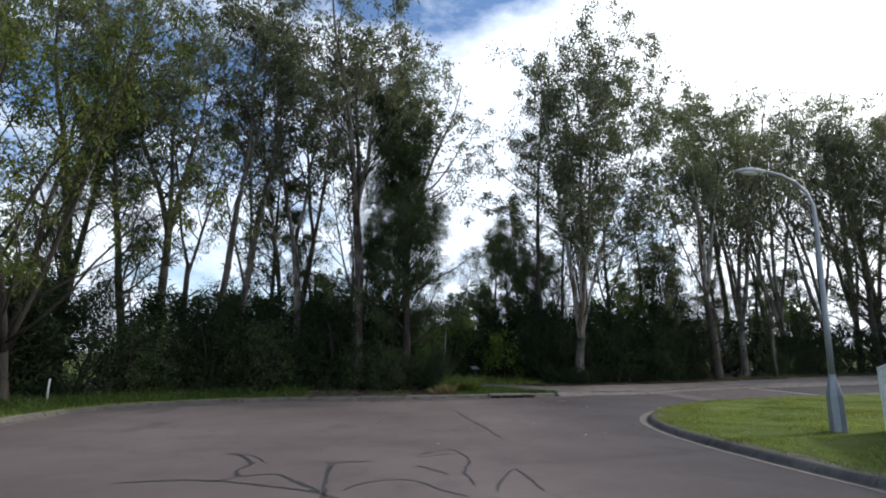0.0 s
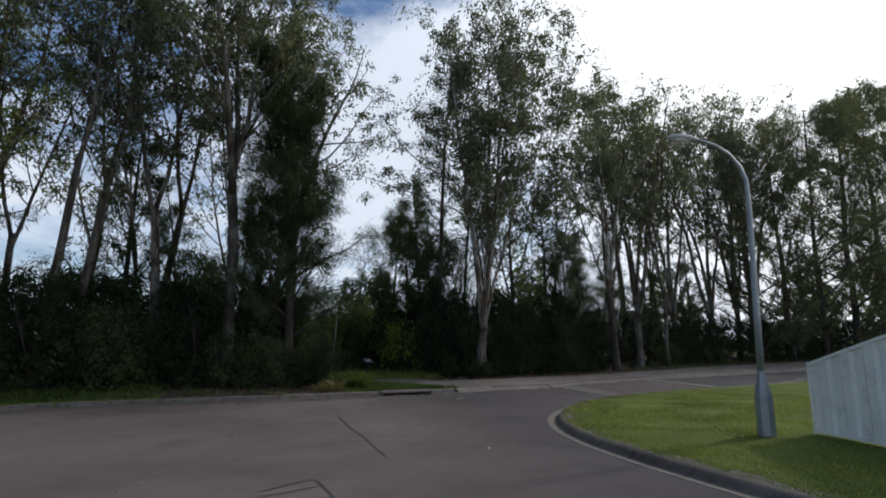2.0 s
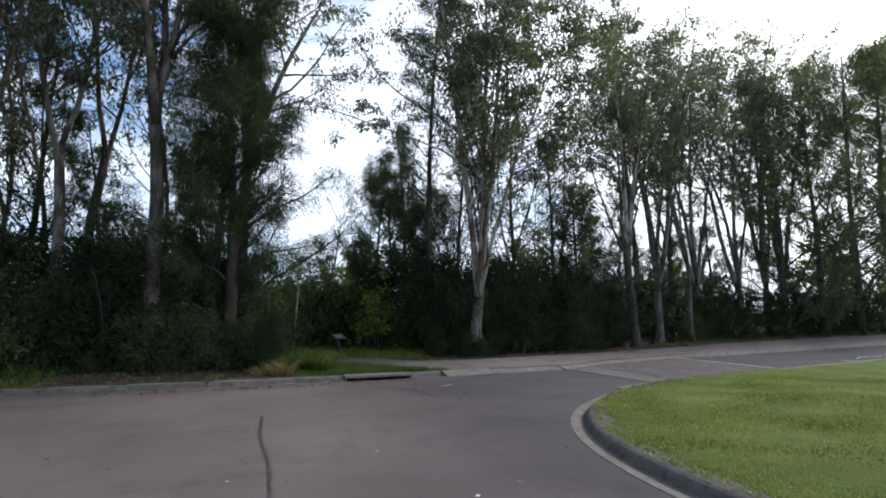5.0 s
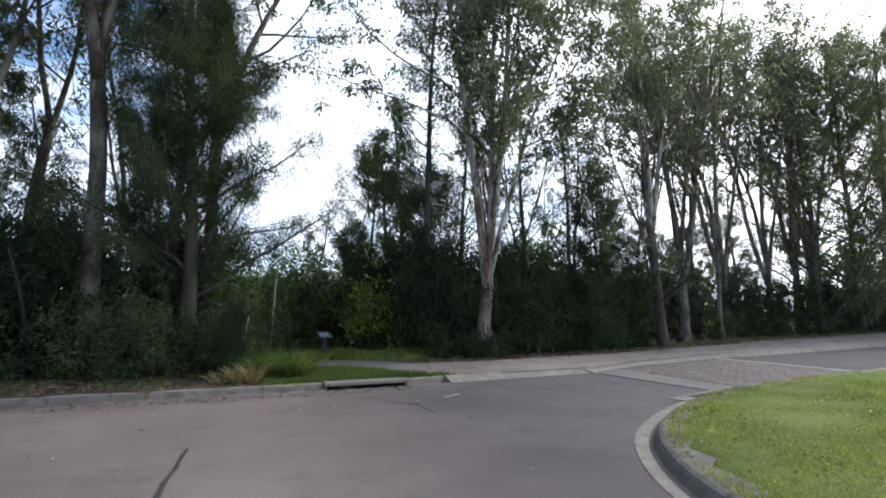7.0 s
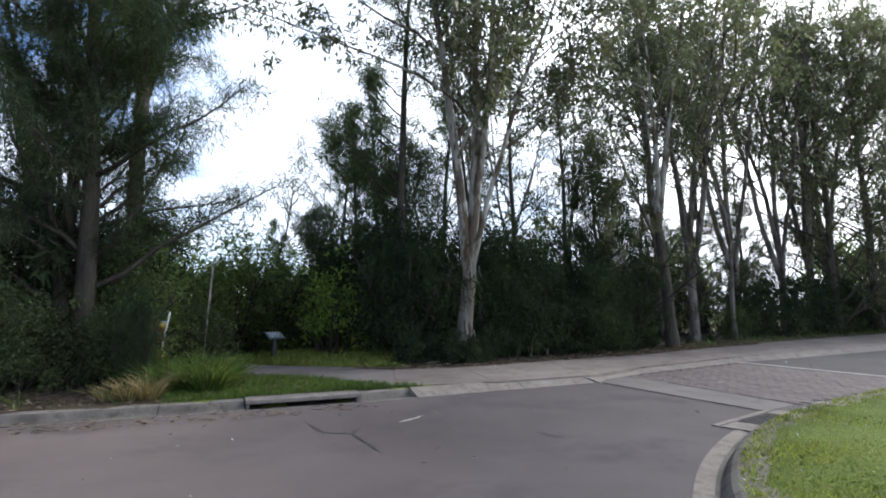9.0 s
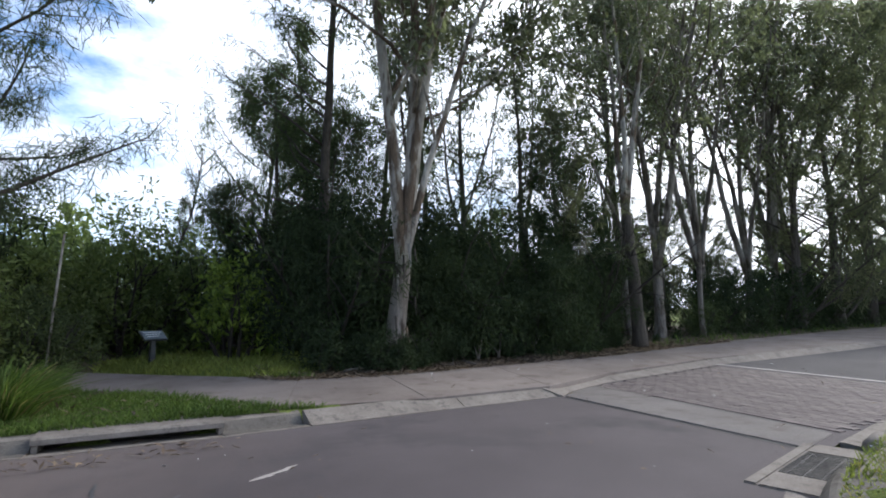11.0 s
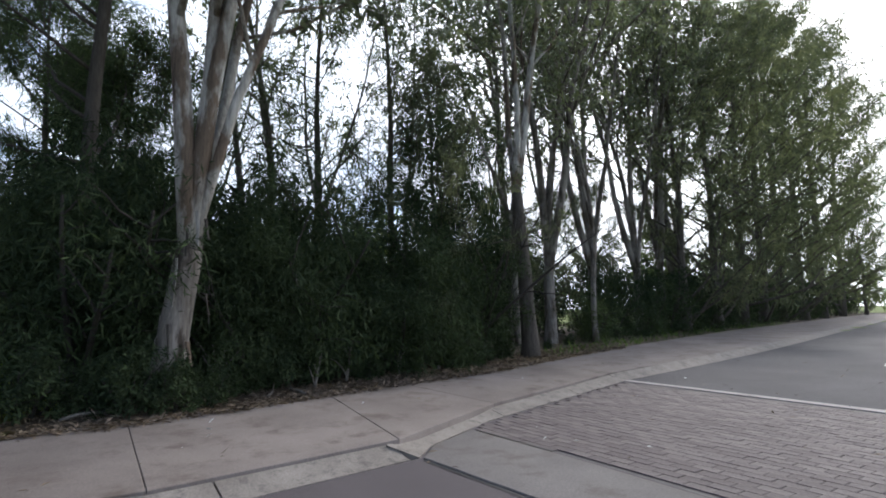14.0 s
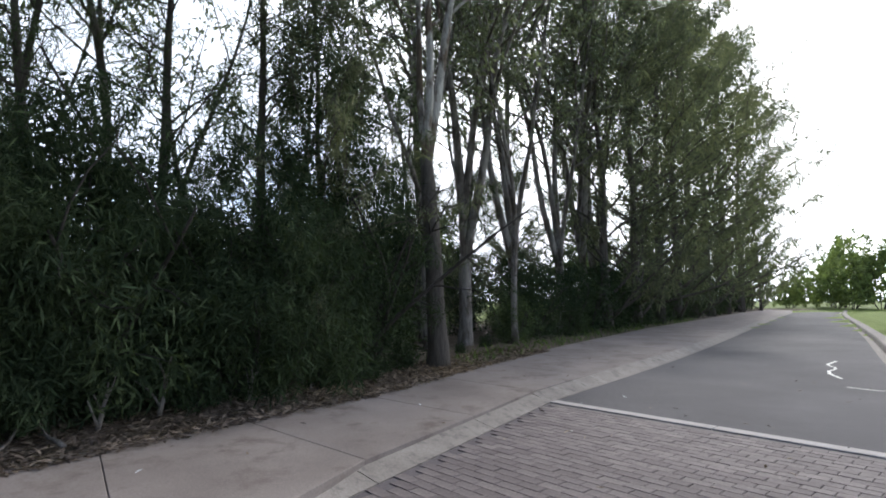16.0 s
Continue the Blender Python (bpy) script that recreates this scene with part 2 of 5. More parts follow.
def leaf(name, dark, light, trans=0.35, rough=0.55, spec=0.1):
    m = bpy.data.materials.new(name)
    m.use_nodes = True
    n, l = m.node_tree.nodes, m.node_tree.links
    b = n["Principled BSDF"]
    b.inputs["Roughness"].default_value, b.inputs["Specular IOR Level"].default_value = rough, spec
    geo = n.new("ShaderNodeNewGeometry")
    c = ramp(m, geo.outputs["Random Per Island"], [(0.0, dark), (0.75, light), (1.0, tuple(min(1, v * 1.5) for v in light))])
    nb = noise_node(m, 0.5, 3)
    c = mixc(m, c, ramp(m, nb.outputs["Fac"], [(0.3, (0.7, 0.72, 0.75)), (0.7, (1.2, 1.15, 0.95))]), 1.0, "MULTIPLY")
    l.new(c, b.inputs["Base Color"])
    t = n.new("ShaderNodeBsdfTranslucent")
    l.new(mixc(m, c, (1.10, 1.20, 0.74), 1.0, "MULTIPLY"), t.inputs["Color"])
    mx = n.new("ShaderNodeMixShader")
    mx.inputs["Fac"].default_value = trans
    l.new(b.outputs["BSDF"], mx.inputs[1])
    l.new(t.outputs["BSDF"], mx.inputs[2])
    l.new(mx.outputs["Shader"], n["Material Output"].inputs["Surface"])
    return m


M_LEAF_GUM = leaf("gum_leaves", (0.066, 0.072, 0.052), (0.134, 0.144, 0.104), 0.5, 0.42, 0.4)
M_LEAF_GOLD = leaf("yellow_green_leaves", (0.07, 0.088, 0.03), (0.135, 0.155, 0.052), 0.38)
M_LEAF_LIME = leaf("light_green_leaves", (0.11, 0.16, 0.03), (0.20, 0.26, 0.06), 0.45)
M_LEAF_CAS = leaf("casuarina_needles", (0.040, 0.060, 0.035), (0.084, 0.104, 0.066), 0.5, 0.8)
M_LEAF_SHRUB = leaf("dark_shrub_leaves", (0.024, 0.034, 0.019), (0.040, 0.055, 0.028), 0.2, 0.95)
M_LEAF_OLIVE = leaf("olive_shrub_leaves", (0.046, 0.062, 0.032), (0.084, 0.106, 0.052), 0.35, 0.85)
M_LEAF_MID = leaf("mid_green_leaves", (0.085, 0.115, 0.045), (0.15, 0.185, 0.075), 0.46)
# paler copies of gum and casuarina leaves: backlight and glare put into the colour
M_LEAF_HAZE = leaf("glare_paled_gum_leaves", (0.085, 0.095, 0.068), (0.145, 0.156, 0.116), 0.55, 0.42, 0.4)
M_LEAF_SUN = leaf("glare_paled_casuarina_needles", (0.072, 0.080, 0.062), (0.122, 0.127, 0.100), 0.62, 0.8)
M_BLADE = leaf("lawn_blades", (0.125, 0.150, 0.038), (0.225, 0.255, 0.075), 0.4)
M_BLADE_LONG = leaf("long_grass_blades", (0.048, 0.082, 0.022), (0.105, 0.15, 0.042), 0.4)
M_BLADE_DRY = leaf("dry_grass_blades", (0.16, 0.13, 0.07), (0.28, 0.23, 0.125), 0.3)
M_LITTER = leaf("fallen_leaves", (0.062, 0.045, 0.036), (0.20, 0.155, 0.125), 0.1, 0.8)


# ---------------------------------------------------------------- mesh helpers
def mesh_from(name, verts, faces, material, smooth=False):
    me = bpy.data.meshes.new(name)
    me.from_pydata([tuple(v) for v in verts], [], faces)
    me.materials.append(material)
    if smooth:
        me.polygons.foreach_set("use_smooth", [True] * len(me.polygons))
    me.update()
    return me


def quads_mesh(name, quads, material):
    """Loose quads, an (n, 4, 3) array, as one mesh."""
    q = np.asarray(quads, dtype=np.float32).reshape(-1, 3)
    nq = len(q) // 4
    me = bpy.data.meshes.new(name)
    me.vertices.add(nq * 4)
    me.vertices.foreach_set("co", q.ravel())
    me.loops.add(nq * 4)
    me.loops.foreach_set("vertex_index", np.arange(nq * 4, dtype=np.int32))
    me.polygons.add(nq)
    me.polygons.foreach_set("loop_start", np.arange(0, nq * 4, 4, dtype=np.int32))
    me.polygons.foreach_set("loop_total", np.full(nq, 4, dtype=np.int32))
    me.materials.append(material)
    me.update(calc_edges=True)
    return me


def put(name, me, parent=None, label=""):
    ob = new(name, me)
    if parent:
        ob.parent = parent
    if label:
        ob["label"] = label
    return ob


def part(name, bm, material, parent=None, label="", smooth=False):
    me = bpy.data.meshes.new(name)
    bm.to_mesh(me)
    bm.free()
    me.materials.append(material)
    if smooth:
        me.polygons.foreach_set("use_smooth", [True] * len(me.polygons))
    return put(name, me, parent, label)


def thing(name, m, label, category, group="", kind=""):
    ob = new(name)
    ob.matrix_basis = m
    return tagged(ob, label, category, group, kind)


def box(bm, size, m=None, bevel=0.0):
    made = bmesh.ops.create_cube(bm, size=1.0, matrix=(m or Matrix()) @ Matrix.Diagonal((*size, 1)))
    if bevel:
        edges = list({e for v in made["verts"] for e in v.link_edges})
        bmesh.ops.bevel(bm, geom=edges, offset=bevel, segments=2, affect="EDGES")


def tube(points, radii, sides=7, close=True):
    """Verts and faces of a tube along points."""
    pts = [Vector(p) for p in points]
    verts, faces = [], []
    ref = Vector((0.31, 0.95, 0.05)).normalized()
    for i, p in enumerate(pts):
        d = (pts[min(i + 1, len(pts) - 1)] - pts[max(i - 1, 0)]).normalized()
        u = d.cross(ref)
        if u.length < 0.05:
            u = d.cross(Vector((1, 0, 0)))
        u.normalize()
        v = d.cross(u)
        for k in range(sides):
            a = 2 * math.pi * k / sides
            verts.append(p + (u * math.cos(a) + v * math.sin(a)) * radii[i])
    for i in range(len(pts) - 1):
        for k in range(sides):
            a, b = i * sides + k, i * sides + (k + 1) % sides
            faces.append((a, b, b + sides, a + sides))
    if close:
        faces.append(tuple(range(sides))[::-1])
        faces.append(tuple((len(pts) - 1) * sides + k for k in range(sides)))
    return verts, faces


def joined(pieces):
    verts, faces = [], []
    for v, f in pieces:
        o = len(verts)
        verts += v
        faces += [tuple(i + o for i in g) for g in f]
    return verts, faces


def resample(line, step):
    out = []
    for a, b in zip(line, line[1:]):
        n = max(1, round(math.dist(a, b) / step))
        out += [tuple(a[k] + (b[k] - a[k]) * i / n for k in range(len(a))) for i in range(n)]
    return out + [tuple(line[-1])]


def smooth_line(line, times=2):
    for _ in range(times):
        new_line = [line[0]]
        for a, b in zip(line, line[1:]):
            new_line += [tuple(0.75 * p + 0.25 * q for p, q in zip(a, b)), tuple(0.25 * p + 0.75 * q for p, q in zip(a, b))]
        line = new_line + [line[-1]]
    return line


def sweep(line, profile):
    """A profile of (offset to the left of the way, height) carried along a line in plan."""
    verts, faces, n = [], [], len(profile)
    for i, p in enumerate(line):
        a, b = line[max(i - 1, 0)], line[min(i + 1, len(line) - 1)]
        d = Vector((b[0] - a[0], b[1] - a[1])).normalized()
        for off, z in profile:
            verts.append((p[0] - d.y * off, p[1] + d.x * off, z))
    for i in range(len(line) - 1):
        for k in range(n):
            a, b = i * n + k, i * n + (k + 1) % n
            faces.append((a, b, b + n, a + n))
    faces.append(tuple(range(n))[::-1])
    faces.append(tuple((len(line) - 1) * n + k for k in range(n)))
    return verts, faces


def inside(poly, x, y):
    """Which of the points lie in the polygon (numpy)."""
    x, y = np.asarray(x, float), np.asarray(y, float)
    res = np.zeros(x.shape, bool)
    for (x0, y0), (x1, y1) in zip(poly, poly[1:] + poly[:1]):
        if y0 != y1:
            res ^= ((y0 > y) != (y1 > y)) & (x < (x1 - x0) * (y - y0) / (y1 - y0) + x0)
    return res


def far_from(line, x, y):
    """Distance of points to a line in plan (numpy)."""
    best = np.full(np.shape(x), 1e9)
    for (x0, y0), (x1, y1) in zip(line, line[1:]):
        dx, dy = x1 - x0, y1 - y0
        t = np.clip(((x - x0) * dx + (y - y0) * dy) / (dx * dx + dy * dy + 1e-12), 0, 1)
        best = np.minimum(best, np.hypot(x - x0 - t * dx, y - y0 - t * dy))
    return best


# ---------------------------------------------------------------- plan of roads and kerbs
KERB_W = smooth_line([(-8.6, -8.0), (-9.2, 8.0), (-9.6, 12.0), (-9.7, 13.5), (-9.4, 15.0), (-8.7, 16.3), (-7.4, 17.25), (-6.0, 17.72), (-2.8, 18.15), (0.4, 18.6), (1.78, 18.85)])
LINTEL = [(1.78, 18.85), (3.40, 19.15)]
KERB_STUB = [(3.40, 19.15), (4.25, 19.40)]
LAYBACK = smooth_line([(4.25, 19.40), (5.70, 19.80), (7.70, 20.28)], 1)
FLUSH = [(7.78, 20.30), (8.05, 20.62), (9.1, 21.30), (12.95, 22.98)]
KERB_NE = smooth_line([(12.95, 22.98), (16.6, 24.05), (21.0, 25.45), (30.0, 28.6), (40.0, 32.2), (62.0, 39.8), (90.0, 49.4)], 1)
KERB_E = smooth_line([(7.6, -8.0), (6.6, 0.0), (5.6, 3.5), (4.92, 6.5), (4.58, 8.1), (4.36, 9.4), (4.26, 10.7), (4.34, 11.9), (4.62, 13.0), (5.14, 14.1), (5.85, 15.0), (6.6, 15.72), (7.2, 16.2), (7.62, 16.46)])
KERB_SE = smooth_line([(8.85, 17.10), (10.6, 17.85), (14.2, 19.05), (20.0, 21.1), (34.0, 25.7), (66.0, 37.0), (92.0, 45.0)], 1)
NORTH_EDGE = KERB_W + LINTEL[1:] + KERB_STUB[1:] + LAYBACK[1:] + FLUSH + KERB_NE[1:]
SOUTH_EDGE = KERB_E + KERB_SE
ROAD = NORTH_EDGE + SOUTH_EDGE[::-1]
PATH_PAIRS = [((-5.2, 25.6), (-4.2, 27.6)), ((-1.6, 23.6), (-0.6, 25.1)), ((1.2, 21.80), (1.9, 23.45)), ((3.95, 19.98), (4.15, 22.15)), ((5.72, 20.08), (5.50, 22.22)), ((7.70, 20.56), (7.72, 23.00)),
              ((9.45, 21.70), (8.95, 23.45)), ((11.2, 22.48), (10.6, 23.98)), ((12.95, 23.28), (12.3, 24.85)), ((14.8, 23.86), (14.2, 25.80)), ((16.7, 24.44), (16.1, 26.60)),
              ((18.6, 25.04), (18.0, 27.45)), ((20.5, 25.65), (19.9, 28.25)), ((24.0, 26.85), (23.3, 29.65)), ((30.0, 28.97), (29.3, 32.1)), ((40.0, 32.57), (39.3, 35.6)), ((62.0, 40.17), (61.0, 43.4)), ((90.0, 49.8), (89.0, 52.4))]
PATH_AREA = [a for a, b in PATH_PAIRS] + [b for a, b in PATH_PAIRS][::-1]
PATH_FAR = [b for a, b in PATH_PAIRS]


def north_side(x, y):
    """Points on the bush's side of the road."""
    edge_y = np.interp(x, [p[0] for p in NORTH_EDGE if p[1] > 16.0], [p[1] for p in NORTH_EDGE if p[1] > 16.0])
    return (np.asarray(y) > edge_y) | (np.asarray(x) < -9.0)


def ground_height(x, y):
    x, y = np.asarray(x, float), np.asarray(y, float)
    on_road = inside(ROAD, x, y) | (far_from(NORTH_EDGE, x, y) < 0.42) | (far_from(SOUTH_EDGE, x, y) < 0.42)
    d = np.minimum(far_from(NORTH_EDGE, x, y), far_from(SOUTH_EDGE, x, y))
    z = 0.115 + np.where(north_side(x, y), 0.035, 0.010) * np.clip(d - 0.5, 0, 4) + 0.03 * np.sin(x * 1.3 + 0.7 * y) * np.clip(d - 1, 0, 1) * np.sin(y * 0.9 - 0.4 * x)
    z = np.where(inside(PATH_AREA, x, y), np.minimum(z, 0.10), z)
    near_path = far_from(PATH_FAR, x, y) < 0.3
    z = np.where(near_path & north_side(x, y), np.minimum(z, 0.19), z)
    on_road |= far_from(LINTEL, x, y) < 0.66
    return np.where(on_road, -0.07, z)


def ground_at(x, y):
    return float(ground_height(np.array([x]), np.array([y]))[0])


# ---------------------------------------------------------------- ground
def axis(lo, hi, step, end, growth=1.35):
    mid = list(np.arange(lo, hi + 1e-6, step))
    s, a, b = step, [], []
    p, q = mid[0], mid[-1]
    while p > -end or q < end:
        s *= growth
        p, q = p - s, q + s
        a.append(p), b.append(q)
    return np.array(a[::-1] + mid + b)


def build_ground():
    xs, ys = axis(-14, 24, 0.2, 2600), axis(0, 32, 0.2, 2600)
    gx, gy = np.meshgrid(xs, ys)
    gz = ground_height(gx, gy)
    verts = np.stack([gx, gy, gz], -1).reshape(-1, 3)
    w = len(xs)
    faces = []
    cx, cy = (gx[:-1, :-1] + gx[1:, 1:]) / 2, (gy[:-1, :-1] + gy[1:, 1:]) / 2
    north = north_side(cx, cy)
    depth = far_from(NORTH_EDGE, cx, cy)
    grassy = (cx < 4.5) & (depth < 2.3 + 0.6 * np.sin(cx * 1.7)) & north & ((cx > 0.6) | (cx < -4.5))
    glade = (np.hypot((cx - 2.8) / 2.2, (cy - 24.5) / 2.3) < 1)
    zone = np.where(north & (depth < 13.0), 1, 2)
    zone = np.where(~north & (depth < 60), 0, zone)
    zone = np.where(grassy | glade, 0, zone)
    for j in range(len(ys) - 1):
        for i in range(w - 1):
            faces.append((j * w + i, j * w + i + 1, (j + 1) * w + i + 1, (j + 1) * w + i))
    me = mesh_from("ground", verts, faces, M_LAWN, True)
    me.materials.append(M_SOIL)
    me.materials.append(M_FIELD)
    me.polygons.foreach_set("material_index", zone.ravel().astype(np.int32))
    tagged(put("ground", me), "turf verge, brown leaf litter and rough grass beyond", "ground", kind="structure")


def fill_polygon(name, outline, z, material, label, category, cell=0.0):
    bm = bmesh.new()
    vs = [bm.verts.new((x, y, z)) for x, y in outline]
    f = bm.faces.new(vs)
    f.normal_update()
    if f.normal.z < 0:
        f.normal_flip()
    bmesh.ops.triangulate(bm, faces=[f])
    return tagged(part(name, bm, material, None), label, category, kind="structure")


build_ground()
fill_polygon("road", ROAD, 0.0, M_ASPHALT, "worn brown-grey asphalt road surface at a dead end", "road")

KERB_PROFILE = [(0.0, -0.06), (0.0, 0.006), (0.075, 0.002), (0.27, -0.012), (0.31, 0.0), (0.36, 0.075), (0.40, 0.115), (0.45, 0.135), (0.56, 0.14), (0.58, 0.13), (0.58, -0.06)]
KERB_PROFILE_LOW = [(a, z * 0.74 if z > 0.05 else z) for a, z in KERB_PROFILE]
KERB_PROFILE_LAWN = [(0.0, -0.06), (0.0, 0.006), (0.06, 0.004), (0.14, -0.006), (0.18, 0.0), (0.22, 0.06), (0.25, 0.092), (0.29, 0.108), (0.56, 0.114), (0.60, 0.10), (0.60, -0.06)]
KERB_PROFILE_R = [(-a, z) for a, z in KERB_PROFILE_LAWN][::-1]
LAY_PROFILE = [(0.0, -0.06), (0.0, 0.008), (0.06, 0.012), (0.34, 0.118), (0.37, 0.118), (0.37, -0.06)]


def split_line(line, length):
    """Cuts a line into runs of about that length."""
    fine = resample(line, 0.12)
    runs, run, gone = [], [fine[0]], 0.0
    for a, b in zip(fine, fine[1:]):
        run.append(b)
        gone += math.dist(a, b)
        if gone >= length:
            runs.append(run)
            run, gone = [b], 0.0
    if len(run) > 1:
        runs.append(run)
    return runs


def shrink(run, gap):
    """Opens a joint at the end of a run."""
    a, b = run[-2], run[-1]
    k = 1 - gap / math.dist(a, b)
    return run[:-1] + [(a[0] + (b[0] - a[0]) * k, a[1] + (b[1] - a[1]) * k)]


def build_kerb(name, line, profile, label, length=2.4, stained=False):
    kerb = thing(name, Matrix(), label, "kerb", kind="structure")
    for run in split_line(line, length):
        v, f = sweep(shrink(run, 0.012), profile)
        me = mesh_from("kerb_length", v, f, M_KERB)
        if len(profile) > 8:
            me.materials.append(M_GUTTER)
            n = len(profile)
            zs = [max(profile[k][1], profile[(k + 1) % n][1]) for k in range(n)]
            xs = [max(abs(profile[k][0]), abs(profile[(k + 1) % n][0])) for k in range(n)]
            # gutter and face darker than the top: stains and shade in one colour
            dark = [a > 0.15 if stained else 0.2 < a < 0.42 and z < 0.12 for a, z in zip(xs, zs)]
            me.polygons.foreach_set("material_index", [int(dark[i % n]) if i < n * (len(run) - 1) else 0 for i in range(len(f))])
        put("kerb_length", me, kerb)


# the offset runs to the left of the way walked along each line
build_kerb("kerb_west", KERB_W, KERB_PROFILE_LOW, "weathered concrete kerb and gutter along the bush")
build_kerb("kerb_stub", KERB_STUB, KERB_PROFILE_LOW, "short concrete kerb beside the drain inlet")
build_kerb("kerb_layback", LAYBACK, LAY_PROFILE, "pale concrete layback kerb in front of the footpath", 2.0)
build_kerb("kerb_flush", FLUSH, [(0.0, -0.06), (0.0, 0.01), (0.02, 0.014), (0.30, 0.10), (0.30, -0.06)], "flush concrete edge between pavers and footpath", 2.0)
build_kerb("kerb_north_east", KERB_NE, LAY_PROFILE, "pale concrete layback kerb along the far road", 3.0)
build_kerb("kerb_lawn", KERB_E, KERB_PROFILE_R, "stained concrete kerb with a pale lip curving round the lawn", stained=True)
build_kerb("kerb_lawn_east", KERB_SE, KERB_PROFILE_R, "concrete kerb along the lawn's road side", 3.0)


def build_path():
    path = thing("footpath", Matrix(), "grey-brown concrete footpath in cast bays", "footpath", kind="structure")
    for (a0, b0), (a1, b1) in zip(PATH_PAIRS, PATH_PAIRS[1:]):
        bm = bmesh.new()
        g = 0.003
        u = (Vector(a1) - Vector(a0)).normalized() * g
        corners = [(*(Vector(a0) + u), 0.121), (*(Vector(a1) - u), 0.121), (*(Vector(b1) - u), 0.205), (*(Vector(b0) + u), 0.205)]
        top = [bm.verts.new(c) for c in corners]
        f = bm.faces.new(top)
        r = bmesh.ops.extrude_face_region(bm, geom=[f])
        low = [v for v in r["geom"] if isinstance(v, bmesh.types.BMVert)]
        for v in low:
            v.co.z -= 0.12
        bmesh.ops.recalc_face_normals(bm, faces=bm.faces[:])
        edges = [e for e in bm.edges if all(v in top for v in e.verts)]
        bmesh.ops.bevel(bm, geom=edges, offset=0.005, segments=1, affect="EDGES")
        part("slab", bm, M_CONCRETE, path)


build_path()


# ---------------------------------------------------------------- trees and shrubs
def rand_dirs(rng, n):
    v = rng.normal(size=(n, 3))
    return v / np.linalg.norm(v, axis=1, keepdims=True)


def leaf_quads(rng, centres, radius, per, length, width, droop=0.8, flat=1.0):
    """Leaves in clumps round the centres: rhombs that hang by droop."""
    c = np.repeat(np.asarray(centres, float), per, axis=0)
    n = len(c)
    r = np.repeat(np.broadcast_to(np.asarray(radius, float), (len(centres),)), per)
    p = c + rand_dirs(rng, n) * (r * rng.random(n) ** 0.5)[:, None] * np.array([1, 1, flat])
    d = rand_dirs(rng, n)
    d[:, 2] -= droop
    d /= np.linalg.norm(d, axis=1, keepdims=True)
    w = np.cross(d, rand_dirs(rng, n))
    w /= np.linalg.norm(w, axis=1, keepdims=True) + 1e-9
    ln = (length * (0.6 + 0.8 * rng.random(n)))[:, None]
    wd = (width * (0.7 + 0.6 * rng.random(n)))[:, None] * 0.5
    mid = p + d * ln * 0.45
    return np.stack([p, mid + w * wd, p + d * ln, mid - w * wd], axis=1)


def bend(rng, start, way, length, steps, wander, lift):
    """A wandering branch; lift turns it upwards (or down) on the way."""
    p, d = np.array(start, float), np.array(way, float)
    d /= np.linalg.norm(d)
    pts = [p.copy()]
    for _ in range(steps):
        d = d + rng.normal(size=3) * wander
        d[2] += lift
        d /= np.linalg.norm(d)
        p = p + d * length / steps
        pts.append(p.copy())
    return np.array(pts)


def outward(rng, d, angle):
    """A direction turned off d by about that angle (degrees)."""
    r = rng.normal(size=3)
    r -= d * (r @ d)
    r /= np.linalg.norm(r)
    a = radians(angle)
    return d * math.cos(a) + r * math.sin(a)


def along(pts, s):
    k = s * (len(pts) - 1)
    i = min(int(k), len(pts) - 2)
    return pts[i] + (pts[i + 1] - pts[i]) * (k - i), (pts[i + 1] - pts[i]) / np.linalg.norm(pts[i + 1] - pts[i])


